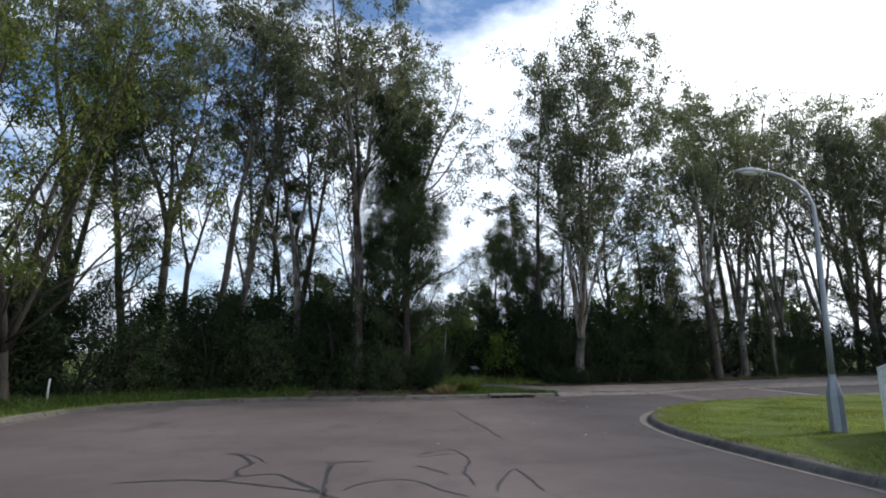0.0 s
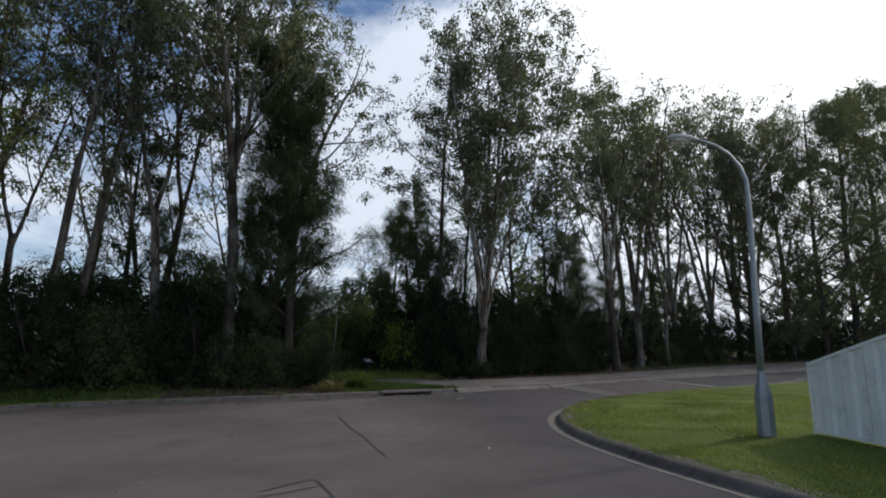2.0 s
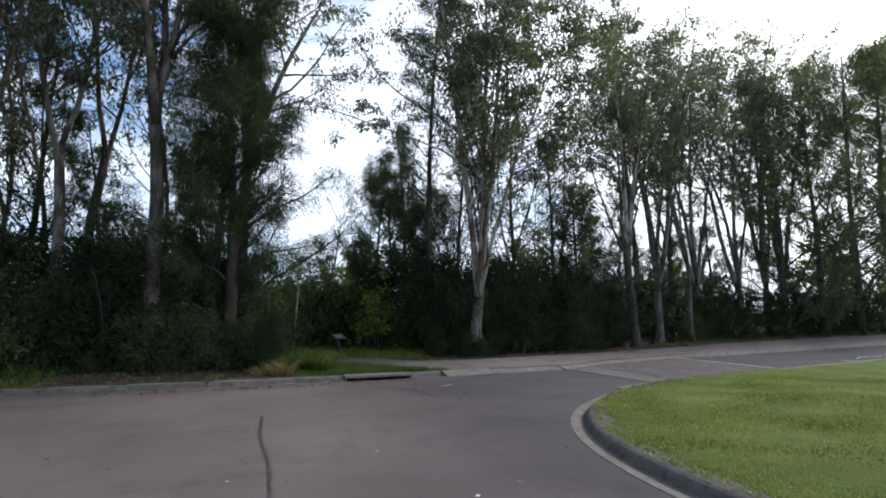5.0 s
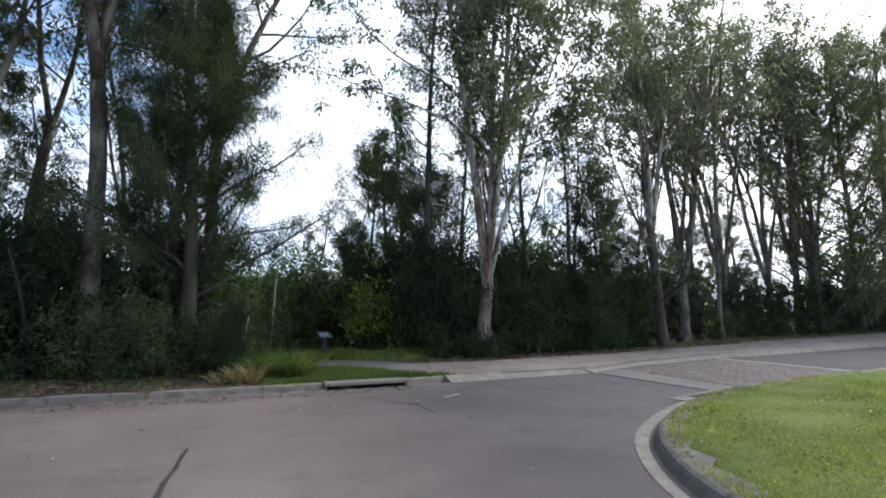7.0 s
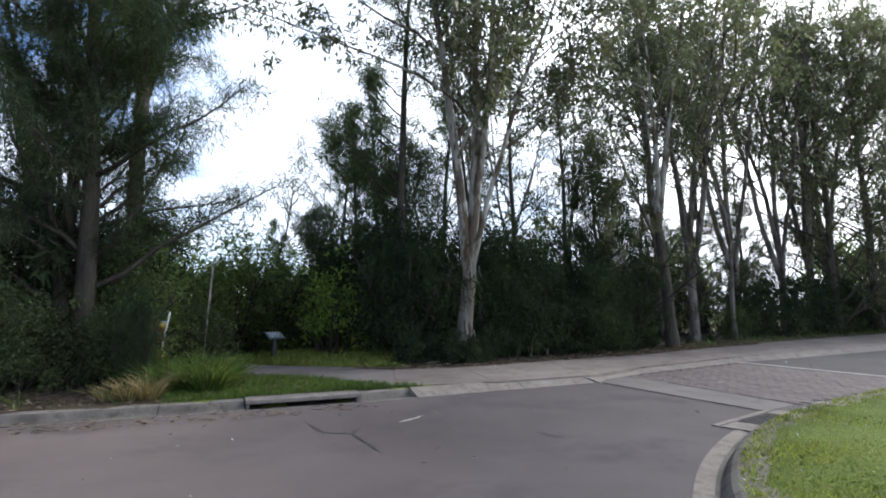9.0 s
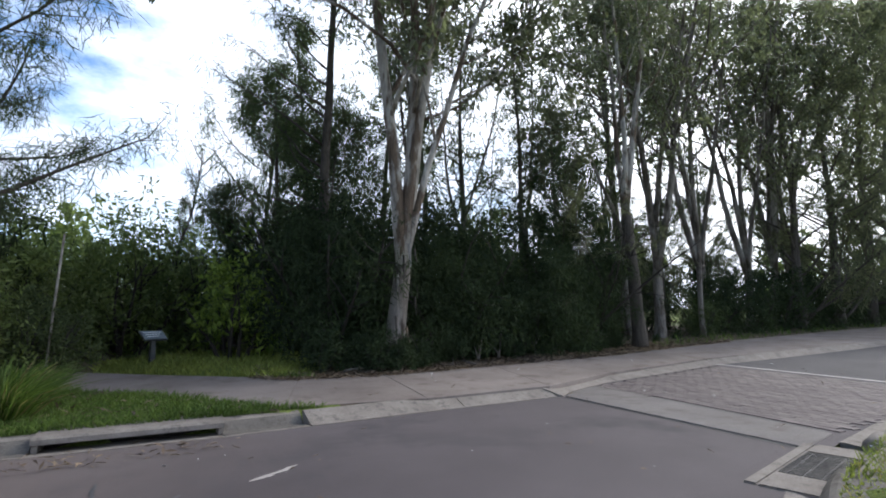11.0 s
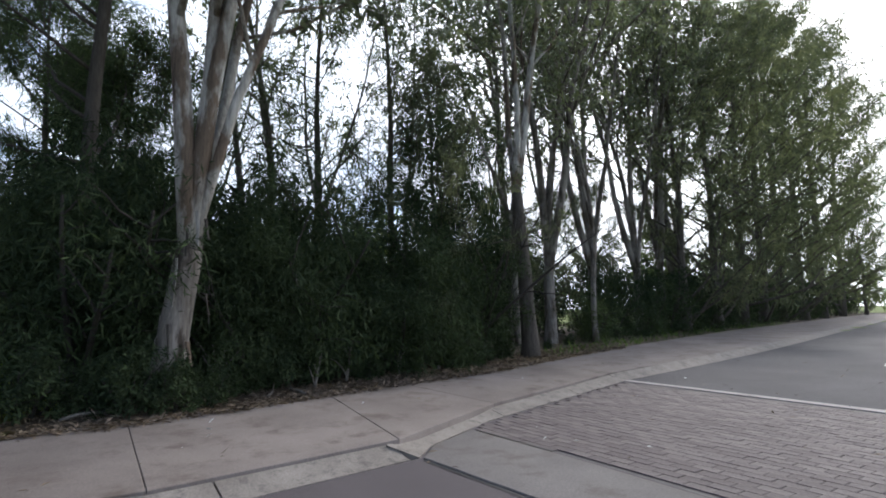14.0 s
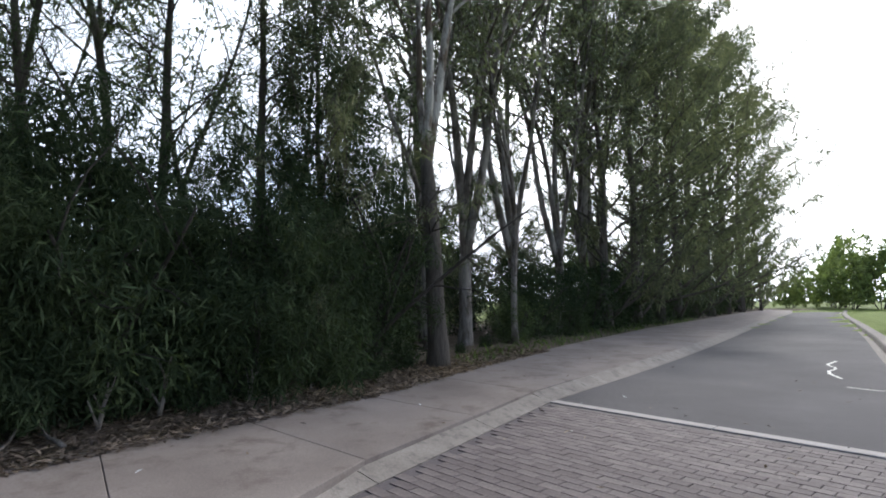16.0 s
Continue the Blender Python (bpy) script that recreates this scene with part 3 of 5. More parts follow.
def gum_tree(seed, height, fork, stems, spread, radius, m, label, bark_mat=None, leaf_mat=None, lean=(0, 0), bare=0.35, boughs=9, twigs=6, per=88, clump=0.50, size=(0.14, 0.046), ways=None, base_mat=None, reach=0.34):
    """A gum: a trunk up to the fork, stems with boughs and twigs, leaves in clumps at the twigs' ends."""
    rng = np.random.default_rng(seed)
    tips = []
    tree = thing("gum_tree", m, label, "tree", "trees of the bush")
    trunk = bend(rng, np.array([0.0, 0.0, -0.25]), (lean[0], lean[1], 1), fork + 0.25, 8, 0.035, 0.03)
    rr = [radius * (1.35 if i == 0 else 1.1 if i == 1 else 1.0 - 0.03 * i) for i in range(len(trunk))]
    put("trunk", mesh_from("trunk", *tube(trunk, rr[:-1] + [rr[-1] * 0.8], 12), base_mat or bark_mat or M_BARK_GREY, True), tree)
    turn = rng.random() * 6.28
    for k in range(len(ways) if ways else stems):
        if ways:
            way, thick = np.array([ways[k][0], ways[k][1], 1.0]), ways[k][2]
        else:
            a = turn + k * 6.283 / stems + rng.normal() * 0.3
            tilt = spread * (0.5 + 0.9 * rng.random())
            way, thick = np.array([math.cos(a) * tilt + lean[0], math.sin(a) * tilt + lean[1], 1.0]), (0.92 if stems == 1 else 0.70 * (0.8 + 0.4 * rng.random()))
        length = (height - fork) * (0.80 + 0.22 * rng.random())
        low = trunk[-2] if k % 2 == 0 else trunk[-1] - np.array([0, 0, 0.2])
        stem = bend(rng, low, way, length, 12, 0.05, 0.03)
        r0 = rr[-2] * thick
        wood = [tube(stem, [r0 * (1 - 0.9 * i / 12) + 0.008 for i in range(13)], 8)]
        for j in range(boughs):
            s = bare + (1 - bare) * (j + rng.random()) / boughs
            if s > 0.97:
                continue
            p, d = along(stem, s)
            bl = (reach * (1 - s) + 0.19) * length * (0.6 + 0.7 * rng.random())
            bough = bend(rng, p, outward(rng, d, 46), bl, 6, 0.13, 0.07)
            rb = max(0.012, r0 * (1 - 0.9 * s) * 0.5)
            wood.append(tube(bough, [rb * (1 - 0.85 * i / 6) + 0.005 for i in range(7)], 5))
            for q in range(twigs):
                p2, d2 = along(bough, 0.25 + 0.75 * rng.random())
                tw = bend(rng, p2, outward(rng, d2, 48), 0.4 + 0.36 * bl * rng.random(), 3, 0.2, 0.0)
                wood.append(tube(tw, [0.013, 0.010, 0.007, 0.004], 3, False))
                tips += [tw[-1], tw[1]]
            tips += [bough[-1], bough[4]]
        tips += [stem[-1], stem[-2]]
        put("stem", mesh_from("stem", *joined(wood), bark_mat or M_BARK_GREY, True), tree)
    tips = np.array(tips)
    put("crown", quads_mesh("crown", leaf_quads(rng, tips, clump * (0.45 + 1.0 * rng.random(len(tips)) ** 1.5), max(1, round(per * 0.5)), size[0], size[1], 0.9, 0.8), leaf_mat or M_LEAF_GUM), tree)
    return tree


def casuarina_tree(seed, height, radius, m, label, bare=0.15, reach=0.26, boughs=26, sprays=9, per=13, leaf_mat=None, lean=(0, 0), full=False, size=(0.34, 0.022)):
    rng = np.random.default_rng(seed)
    wood, tips = [], []
    trunk = bend(rng, (0, 0, -0.25), (lean[0], lean[1], 1), height, 12, 0.03, 0.02)
    wood.append(tube(trunk, [radius * (1 - 0.9 * i / 12) * (1.2 if i == 0 else 1) + 0.01 for i in range(13)], 8))
    for j in range(boughs):
        s = bare + (0.97 - bare) * (j + rng.random()) / boughs
        p, d = along(trunk, s)
        bl = height * reach * ((1.02 - s ** 3) if full else (1.05 - s)) * (0.6 + 0.7 * rng.random()) + 0.5
        bough = bend(rng, p, outward(rng, d, 58), bl, 6, 0.15, 0.07)
        rb = max(0.012, radius * (1 - 0.9 * s) * 0.35)
        wood.append(tube(bough, [rb * (1 - 0.85 * i / 6) + 0.004 for i in range(7)], 5))
        for q in range(sprays):
            p2, d2 = along(bough, 0.25 + 0.75 * (q + rng.random()) / sprays)
            tw = bend(rng, p2, outward(rng, d2, 40), 0.4 + 0.3 * rng.random(), 3, 0.15, 0.02)
            wood.append(tube(tw[::3], [0.010, 0.004], 3, False))
            tips += [tw[1], tw[2], tw[3]]
    tree = thing("casuarina_tree", m, label, "tree", "trees of the bush")
    put("trunk", mesh_from("trunk", *joined(wood), M_BARK_DARK, True), tree)
    put("crown", quads_mesh("crown", leaf_quads(rng, np.array(tips), 0.26, per, size[0], size[1], 0.75), leaf_mat or M_LEAF_CAS), tree)
    return tree


def shrub(seed, wide, tall, m, label, clumps=150, per=34, leaf_mat=None, size=(0.17, 0.055), droop=0.4, low=0.05, name="shrub"):
    rng = np.random.default_rng(seed)
    wood, tips = [], []
    for k in range(7):
        a = rng.random() * 6.28
        st = bend(rng, (0.25 * math.cos(a), 0.25 * math.sin(a), -0.15), (0.5 * math.cos(a), 0.5 * math.sin(a), 1), tall * (0.6 + 0.35 * rng.random()), 6, 0.14, 0.02)
        wood.append(tube(st, [0.045 * (1 - 0.8 * i / 6) + 0.006 for i in range(7)], 5))
        for _ in range(5):
            p, d = along(st, 0.25 + 0.7 * rng.random())
            br = bend(rng, p, outward(rng, d, 55), 0.3 * wide * (0.5 + rng.random()), 4, 0.2, 0.02)
            wood.append(tube(br, [0.016, 0.013, 0.010, 0.007, 0.004], 4, False))
            tips.append(br[-1])
    lumps = [(rng.random() * 6.28, rng.random(), 0.55 + 0.6 * rng.random()) for _ in range(9)]
    for _ in range(clumps):
        a, h = rng.random() * 6.283, low + (1 - low) * rng.random()
        edge = math.sqrt(max(0.05, 1 - (max(h - 0.45, 0) / 0.58) ** 2)) * (0.85 + 0.15 * math.sin(3 * a + seed) + 0.12 * math.sin(5 * a - 2 * seed + 7 * h))
        r = edge * wide * 0.5 * (0.45 + 0.6 * rng.random() ** 0.6)
        hh = h * tall * (0.88 + 0.16 * math.sin(2 * a + seed) + 0.1 * rng.normal())
        tips.append(np.array([r * math.cos(a), r * math.sin(a), max(0.06, hh)]))
    bush = thing(name, m, label, "shrub", "understorey shrubs")
    put("trunk", mesh_from("trunk", *joined(wood), M_BARK_SHRUB, True), bush)
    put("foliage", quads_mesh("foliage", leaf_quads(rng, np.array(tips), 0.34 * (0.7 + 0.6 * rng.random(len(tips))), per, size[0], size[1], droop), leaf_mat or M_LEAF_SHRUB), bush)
    return bush


def at(x, y, turn=0.0, scale=1.0, high=1.0):
    return pose(x, y, ground_at(x, y), 0, 0, turn) @ Matrix.Diagonal((scale, scale, scale * high, 1))


# the large gums, each its own
gum_pale = gum_tree(11, 15.9, 2.1, 5, 0.20, 0.20, at(5.72, 23.0), "tall pale multi-stemmed gum with peeling bark beside the footpath", M_BARK_PALE, lean=(0.20, 0.0), bare=0.20, boughs=13, twigs=6, per=96, clump=0.52, reach=0.29, size=(0.18, 0.060), base_mat=M_BARK_PEEL,
         ways=[(-0.05, 0.03, 0.78), (0.04, 0.0, 0.74), (0.11, -0.05, 0.66), (0.12, 0.16, 0.50), (0.24, -0.10, 0.42)])
gum_tree(23, 15.5, 4.0, 3, 0.20, 0.19, at(13.2, 26.0), "tall forked gum, dark at the base, by the footpath", M_BARK_PALE, bare=0.32, boughs=10, twigs=6, per=62, clump=0.46, size=(0.18, 0.058), leaf_mat=M_LEAF_HAZE, base_mat=M_BARK_DARK, ways=[(-0.12, 0.06, 0.60), (0.16, -0.03, 0.75), (0.05, 0.25, 0.5)])


def bark_strips(tree, seed, radius, low, high, count):
    """Long curled strips of bark that stand off the trunk."""
    rng = random.Random(seed)
    for _ in range(count):
        a, z, l, w = rng.random() * 6.283, rng.uniform(low, high), rng.uniform(0.25, 0.6), rng.uniform(0.03, 0.07)
        verts, faces = [], []
        for i in range(6):
            t = i / 5
            out = radius * (1.03 - 0.03 * z) + 0.012 + 0.05 * t * t * rng.uniform(0.6, 1.3)
            b = a + 0.15 * t
            cx, cy = 0.19 * (z + 0.25) + out * math.cos(b), out * math.sin(b)
            for side in (-1, 1):
                for off in (0.0, 0.006):
                    verts.append((cx - math.sin(b) * side * w * (1 - 0.5 * t) / 2 + off * math.cos(b), cy + math.cos(b) * side * w * (1 - 0.5 * t) / 2 + off * math.sin(b), z - l * t))
        for i in range(5):
            k = i * 4
            faces += [(k, k + 4, k + 6, k + 2), (k + 1, k + 3, k + 7, k + 5), (k, k + 1, k + 5, k + 4), (k + 2, k + 6, k + 7, k + 3)]
        put("bark_strip", mesh_from("bark_strip", verts, faces, M_BARK_PALE if rng.random() < 0.4 else M_BARK_DARK, True), tree)


bark_strips(gum_pale, 12, 0.21, 0.7, 2.3, 22)
gum_l1 = gum_tree(5, 17.0, 7.2, 3, 0.26, 0.20, at(-3.1, 21.0), "tall slender gum forking high above the shrubs", M_BARK_GREY, bare=0.10, boughs=11, twigs=5, per=56, clump=0.46, size=(0.19, 0.062))
gum_tall = gum_tree(31, 16.0, 6.0, 2, 0.22, 0.16, at(-5.6, 21.5), "slender gum with a straight grey trunk", M_BARK_GREY, bare=0.16, boughs=11, twigs=5, per=56, clump=0.46, size=(0.19, 0.062))
gum_lean = gum_tree(37, 18.0, 7.5, 2, 0.22, 0.15, at(-9.0, 21.4), "slanting slender gum in the bush", M_BARK_GREY, lean=(0.10, 0.0), bare=0.14, boughs=11, twigs=5, per=56, clump=0.46, size=(0.19, 0.062))
gum_multi = gum_tree(43, 16.5, 2.6, 4, 0.20, 0.20, at(22.5, 31.4), "many-stemmed gum beside the far footpath", M_BARK_GREY, M_LEAF_HAZE, bare=0.30, boughs=11, twigs=5, per=36, clump=0.46, size=(0.19, 0.060))
gum_gold = gum_tree(47, 13.5, 1.6, 4, 0.34, 0.16, at(-12.2, 15.6), "gum with sunlit yellow-green leaves", M_BARK_DARK, M_LEAF_GOLD, bare=0.02, boughs=13, twigs=6, per=70, size=(0.16, 0.05))
gum_thin = gum_tree(53, 11.5, 4.0, 2, 0.25, 0.10, at(-7.2, 24.0), "young thin gum with a light crown", M_BARK_GREY, bare=0.15, boughs=9, twigs=4, per=30, clump=0.42, size=(0.18, 0.058))

# more gums in the belt
for x, y, turn, s, src in [
        (-8.4, 22.0, 10, 0.97, gum_lean), (-10.9, 23.2, 160, 0.85, gum_tall), (-14.5, 20.6, 90, 1.08, gum_l1), (-17.0, 17.4, 210, 1.05, gum_tall), (-12.6, 24.6, 300, 1.08, gum_l1), (-6.4, 24.6, 200, 1.08, gum_tall), (-1.6, 24.0, 140, 0.98, gum_l1), (-4.2, 25.0, 10, 1.0, gum_thin), (-9.8, 26.5, 30, 1.2, gum_thin),
        (6.4, 31.5, 80, 0.8, gum_thin),
        (9.6, 30.0, 200, 0.95, gum_thin), (14.6, 28.4, 250, 0.95, gum_thin), (16.2, 29.0, 150, 0.98, gum_multi), (17.6, 28.6, 300, 0.92, gum_thin), (8.0, 29.4, 330, 1.1, gum_thin),
        (19.4, 30.6, 10, 1.02, gum_multi), (25.2, 32.6, 95, 1.08, gum_multi), (27.8, 34.0, 290, 1.05, gum_multi), (18.5, 34.5, 330, 1.0, gum_l1), (22.0, 36.0, 60, 1.0, gum_tall), (13.0, 32.6, 130, 1.1, gum_thin), (12.4, 36.4, 15, 0.8, gum_thin)]:
    copy_thing(src, at(x, y, turn, s))

# casuarinas
cas_a = casuarina_tree(64, 13.0, 0.17, at(-1.25, 21.2), "dark drooping casuarina at the road's edge", bare=0.13, reach=0.27, boughs=50, sprays=16, per=26, size=(0.27, 0.013))
cas_e = casuarina_tree(63, 12.5, 0.16, at(-13.4, 18.9, 20), "dark drooping casuarina in the bush", bare=0.10, reach=0.29, boughs=32, sprays=10, per=10, size=(0.36, 0.028))
cas_b = casuarina_tree(67, 14.5, 0.13, at(4.75, 25.2), "thin straight casuarina with feathery branches", bare=0.22, reach=0.20, boughs=26, sprays=9, per=15, size=(0.28, 0.014))
cas_c = casuarina_tree(71, 10.0, 0.11, at(8.55, 27.2, 40), "slanting open casuarina behind the shrubs", bare=0.3, reach=0.22, boughs=18, sprays=7, per=11, lean=(0.12, 0.05), size=(0.26, 0.013))
cas_f = casuarina_tree(75, 7.6, 0.10, at(3.7, 28.4), "feathery blue-green young casuarina behind the glade", bare=0.06, reach=0.30, boughs=40, sprays=10, per=20, full=True, size=(0.26, 0.016))
cas_d = casuarina_tree(73, 15.0, 0.19, at(25.6, 31.6), "dense dark casuarina along the far footpath", bare=0.0, reach=0.33, boughs=50, sprays=12, per=10, full=True, leaf_mat=M_LEAF_SUN, size=(0.38, 0.032))
for x, y, turn, s, src in [
        (-1.85, 21.7, 200, 0.86, cas_a), (-11.2, 19.6, 140, 1.0, cas_e), (-7.2, 23.4, 60, 0.85, cas_e), (2.6, 28.4, 70, 0.56, cas_f), (4.9, 27.6, 190, 0.82, cas_f), (3.0, 30.6, 10, 0.66, cas_e), (1.4, 31.6, 100, 0.38, cas_e), (4.6, 31.0, 200, 0.80, cas_e), (7.3, 25.9, 120, 0.8, cas_c), (10.3, 26.8, 200, 0.9, cas_c), (6.2, 28.8, 0, 1.0, cas_c), (17.0, 32.2, 90, 0.85, cas_c), (19.8, 33.4, 210, 0.95, cas_c), (15.2, 31.6, 300, 0.8, cas_c), (23.4, 34.6, 30, 0.95, cas_c), (13.8, 30.6, 160, 0.7, cas_c), (-3.4, 23.8, 30, 0.6, cas_e), (-5.4, 24.3, 120, 0.62, cas_e), (-2.4, 23.2, 210, 0.5, cas_e),
        (10.9, 26.1, 70, 0.43, cas_d), (15.6, 30.2, 40, 0.36, cas_d), (22.0, 33.4, 80, 0.42, cas_d), (18.2, 31.6, 140, 0.36, cas_d), (29.0, 32.6, 60, 1.05, cas_d), (33.0, 34.0, 130, 1.2, cas_d), (37.6, 35.8, 200, 1.38, cas_d), (43.0, 37.8, 260, 1.5, cas_d), (50.0, 40.3, 15, 1.65, cas_d), (58.0, 43.1, 80, 1.75, cas_d), (67.0, 46.0, 150, 1.65, cas_d), (76.0, 48.0, 40, 0.9, cas_d)]:
    copy_thing(src, at(x, y, turn, s))

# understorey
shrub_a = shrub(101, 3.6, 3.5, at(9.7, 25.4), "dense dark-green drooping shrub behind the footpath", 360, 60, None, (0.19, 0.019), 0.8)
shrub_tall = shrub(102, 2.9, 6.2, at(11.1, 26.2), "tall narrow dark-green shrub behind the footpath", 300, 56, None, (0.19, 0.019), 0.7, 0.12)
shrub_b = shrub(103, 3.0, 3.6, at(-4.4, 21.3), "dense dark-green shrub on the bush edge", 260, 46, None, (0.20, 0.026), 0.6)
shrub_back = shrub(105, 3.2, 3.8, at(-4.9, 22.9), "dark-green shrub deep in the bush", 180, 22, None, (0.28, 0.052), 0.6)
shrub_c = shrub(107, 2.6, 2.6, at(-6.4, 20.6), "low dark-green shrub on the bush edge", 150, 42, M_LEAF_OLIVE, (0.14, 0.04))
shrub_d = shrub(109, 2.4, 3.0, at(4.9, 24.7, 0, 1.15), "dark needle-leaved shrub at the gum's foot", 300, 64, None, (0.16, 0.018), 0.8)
shrub_e = shrub(113, 2.8, 3.2, at(0.2, 28.6), "leafy mid-green shrub behind the glade", 170, 28, M_LEAF_MID, (0.15, 0.05))
shrub_f = shrub(127, 1.5, 2.3, at(2.9, 25.3), "light-green sapling with broad leaves in the glade", 40, 20, M_LEAF_LIME, (0.15, 0.06), 0.5, 0.45)
shrub_s = shrub(129, 2.6, 2.6, at(4.6, 22.9, 0, 0.28), "low dark scrub plant at the footpath's back edge", 80, 24, None, (0.30, 0.07), 0.3)
RING = random.Random(5)
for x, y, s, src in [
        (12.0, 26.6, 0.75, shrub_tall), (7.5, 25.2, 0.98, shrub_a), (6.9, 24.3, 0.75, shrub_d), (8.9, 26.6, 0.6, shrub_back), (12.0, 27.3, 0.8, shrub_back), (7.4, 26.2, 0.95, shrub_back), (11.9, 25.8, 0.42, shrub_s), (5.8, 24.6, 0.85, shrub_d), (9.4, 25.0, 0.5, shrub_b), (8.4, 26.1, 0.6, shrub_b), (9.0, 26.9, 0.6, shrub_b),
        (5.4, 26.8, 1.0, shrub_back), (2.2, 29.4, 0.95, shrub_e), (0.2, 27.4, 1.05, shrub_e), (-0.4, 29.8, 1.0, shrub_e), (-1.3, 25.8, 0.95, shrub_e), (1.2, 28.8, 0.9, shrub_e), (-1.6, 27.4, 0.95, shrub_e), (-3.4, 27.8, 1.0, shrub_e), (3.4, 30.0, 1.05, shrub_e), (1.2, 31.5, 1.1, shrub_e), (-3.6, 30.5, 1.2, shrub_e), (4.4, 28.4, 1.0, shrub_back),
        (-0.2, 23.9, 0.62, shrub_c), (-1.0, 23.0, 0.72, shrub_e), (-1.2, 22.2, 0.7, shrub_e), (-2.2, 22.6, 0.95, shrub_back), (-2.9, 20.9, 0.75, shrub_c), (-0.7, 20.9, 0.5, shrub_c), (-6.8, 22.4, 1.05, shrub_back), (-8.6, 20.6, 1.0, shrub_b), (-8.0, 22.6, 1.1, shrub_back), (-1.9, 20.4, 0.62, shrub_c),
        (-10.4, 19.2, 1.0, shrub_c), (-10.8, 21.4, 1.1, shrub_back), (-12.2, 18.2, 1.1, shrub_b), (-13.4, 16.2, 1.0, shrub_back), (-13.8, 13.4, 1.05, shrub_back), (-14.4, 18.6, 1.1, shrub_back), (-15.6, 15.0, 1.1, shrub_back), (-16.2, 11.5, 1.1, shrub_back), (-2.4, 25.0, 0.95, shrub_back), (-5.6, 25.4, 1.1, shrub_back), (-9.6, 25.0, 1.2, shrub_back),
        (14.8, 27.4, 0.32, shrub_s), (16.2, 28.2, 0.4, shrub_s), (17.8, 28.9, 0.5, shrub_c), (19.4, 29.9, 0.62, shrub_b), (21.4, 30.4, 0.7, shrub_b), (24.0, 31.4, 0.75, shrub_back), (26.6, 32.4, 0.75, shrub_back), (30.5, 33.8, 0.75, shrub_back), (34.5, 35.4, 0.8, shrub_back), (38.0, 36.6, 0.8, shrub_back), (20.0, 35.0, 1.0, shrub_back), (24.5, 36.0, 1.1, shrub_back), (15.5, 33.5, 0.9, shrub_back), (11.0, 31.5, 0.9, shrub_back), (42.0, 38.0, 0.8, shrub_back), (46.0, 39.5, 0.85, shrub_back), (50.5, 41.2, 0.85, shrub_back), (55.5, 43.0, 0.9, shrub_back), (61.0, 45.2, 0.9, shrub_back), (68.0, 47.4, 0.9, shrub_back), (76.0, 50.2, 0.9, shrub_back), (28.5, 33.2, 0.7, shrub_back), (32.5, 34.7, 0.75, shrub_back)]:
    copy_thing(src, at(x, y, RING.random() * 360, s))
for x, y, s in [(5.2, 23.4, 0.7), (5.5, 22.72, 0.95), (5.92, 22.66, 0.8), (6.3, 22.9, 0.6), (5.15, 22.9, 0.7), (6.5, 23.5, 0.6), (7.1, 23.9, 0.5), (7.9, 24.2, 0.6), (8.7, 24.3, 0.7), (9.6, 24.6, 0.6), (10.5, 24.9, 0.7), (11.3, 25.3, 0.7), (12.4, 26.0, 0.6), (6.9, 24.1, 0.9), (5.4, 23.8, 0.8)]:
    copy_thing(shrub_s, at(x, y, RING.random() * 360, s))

copy_thing(shrub_d, at(-0.15, 20.3, 40, 0.24, 2.0))
copy_thing(shrub_back, at(13.6, 32.0, 50, 0.9))
copy_thing(shrub_back, at(17.2, 32.8, 150, 0.9))

# trees in the distance, beyond the field
far_tree = shrub(131, 7.0, 8.0, at(93.0, 41.0, 0, 1.1), "distant leafy tree beyond the rough grass", 150, 18, M_LEAF_MID, (0.50, 0.22), 0.3, 0.10, "distant_tree")
far_tree["category"], far_tree["group"] = "tree", "distant trees"
for k, (x, y, s) in enumerate([(97, 36, 0.9), (96, 45, 0.95), (101, 48.5, 0.95), (112, 36, 0.9), (110, 50, 1.2), (88, 55, 1.0), (60, 62, 1.1), (40, 64, 1.0), (22, 62, 1.1), (4, 64, 0.9), (-14, 66, 1.1), (70, 60, 1.0), (-40, 50, 1.2), (-44, 38, 1.1), (120, 40, 1.2), (104, 55.5, 0.6), (112, 57, 0.7), (96, 53.0, 0.5), (122, 56, 0.8)]):
    copy_thing(far_tree, at(x, y, k * 77, s))


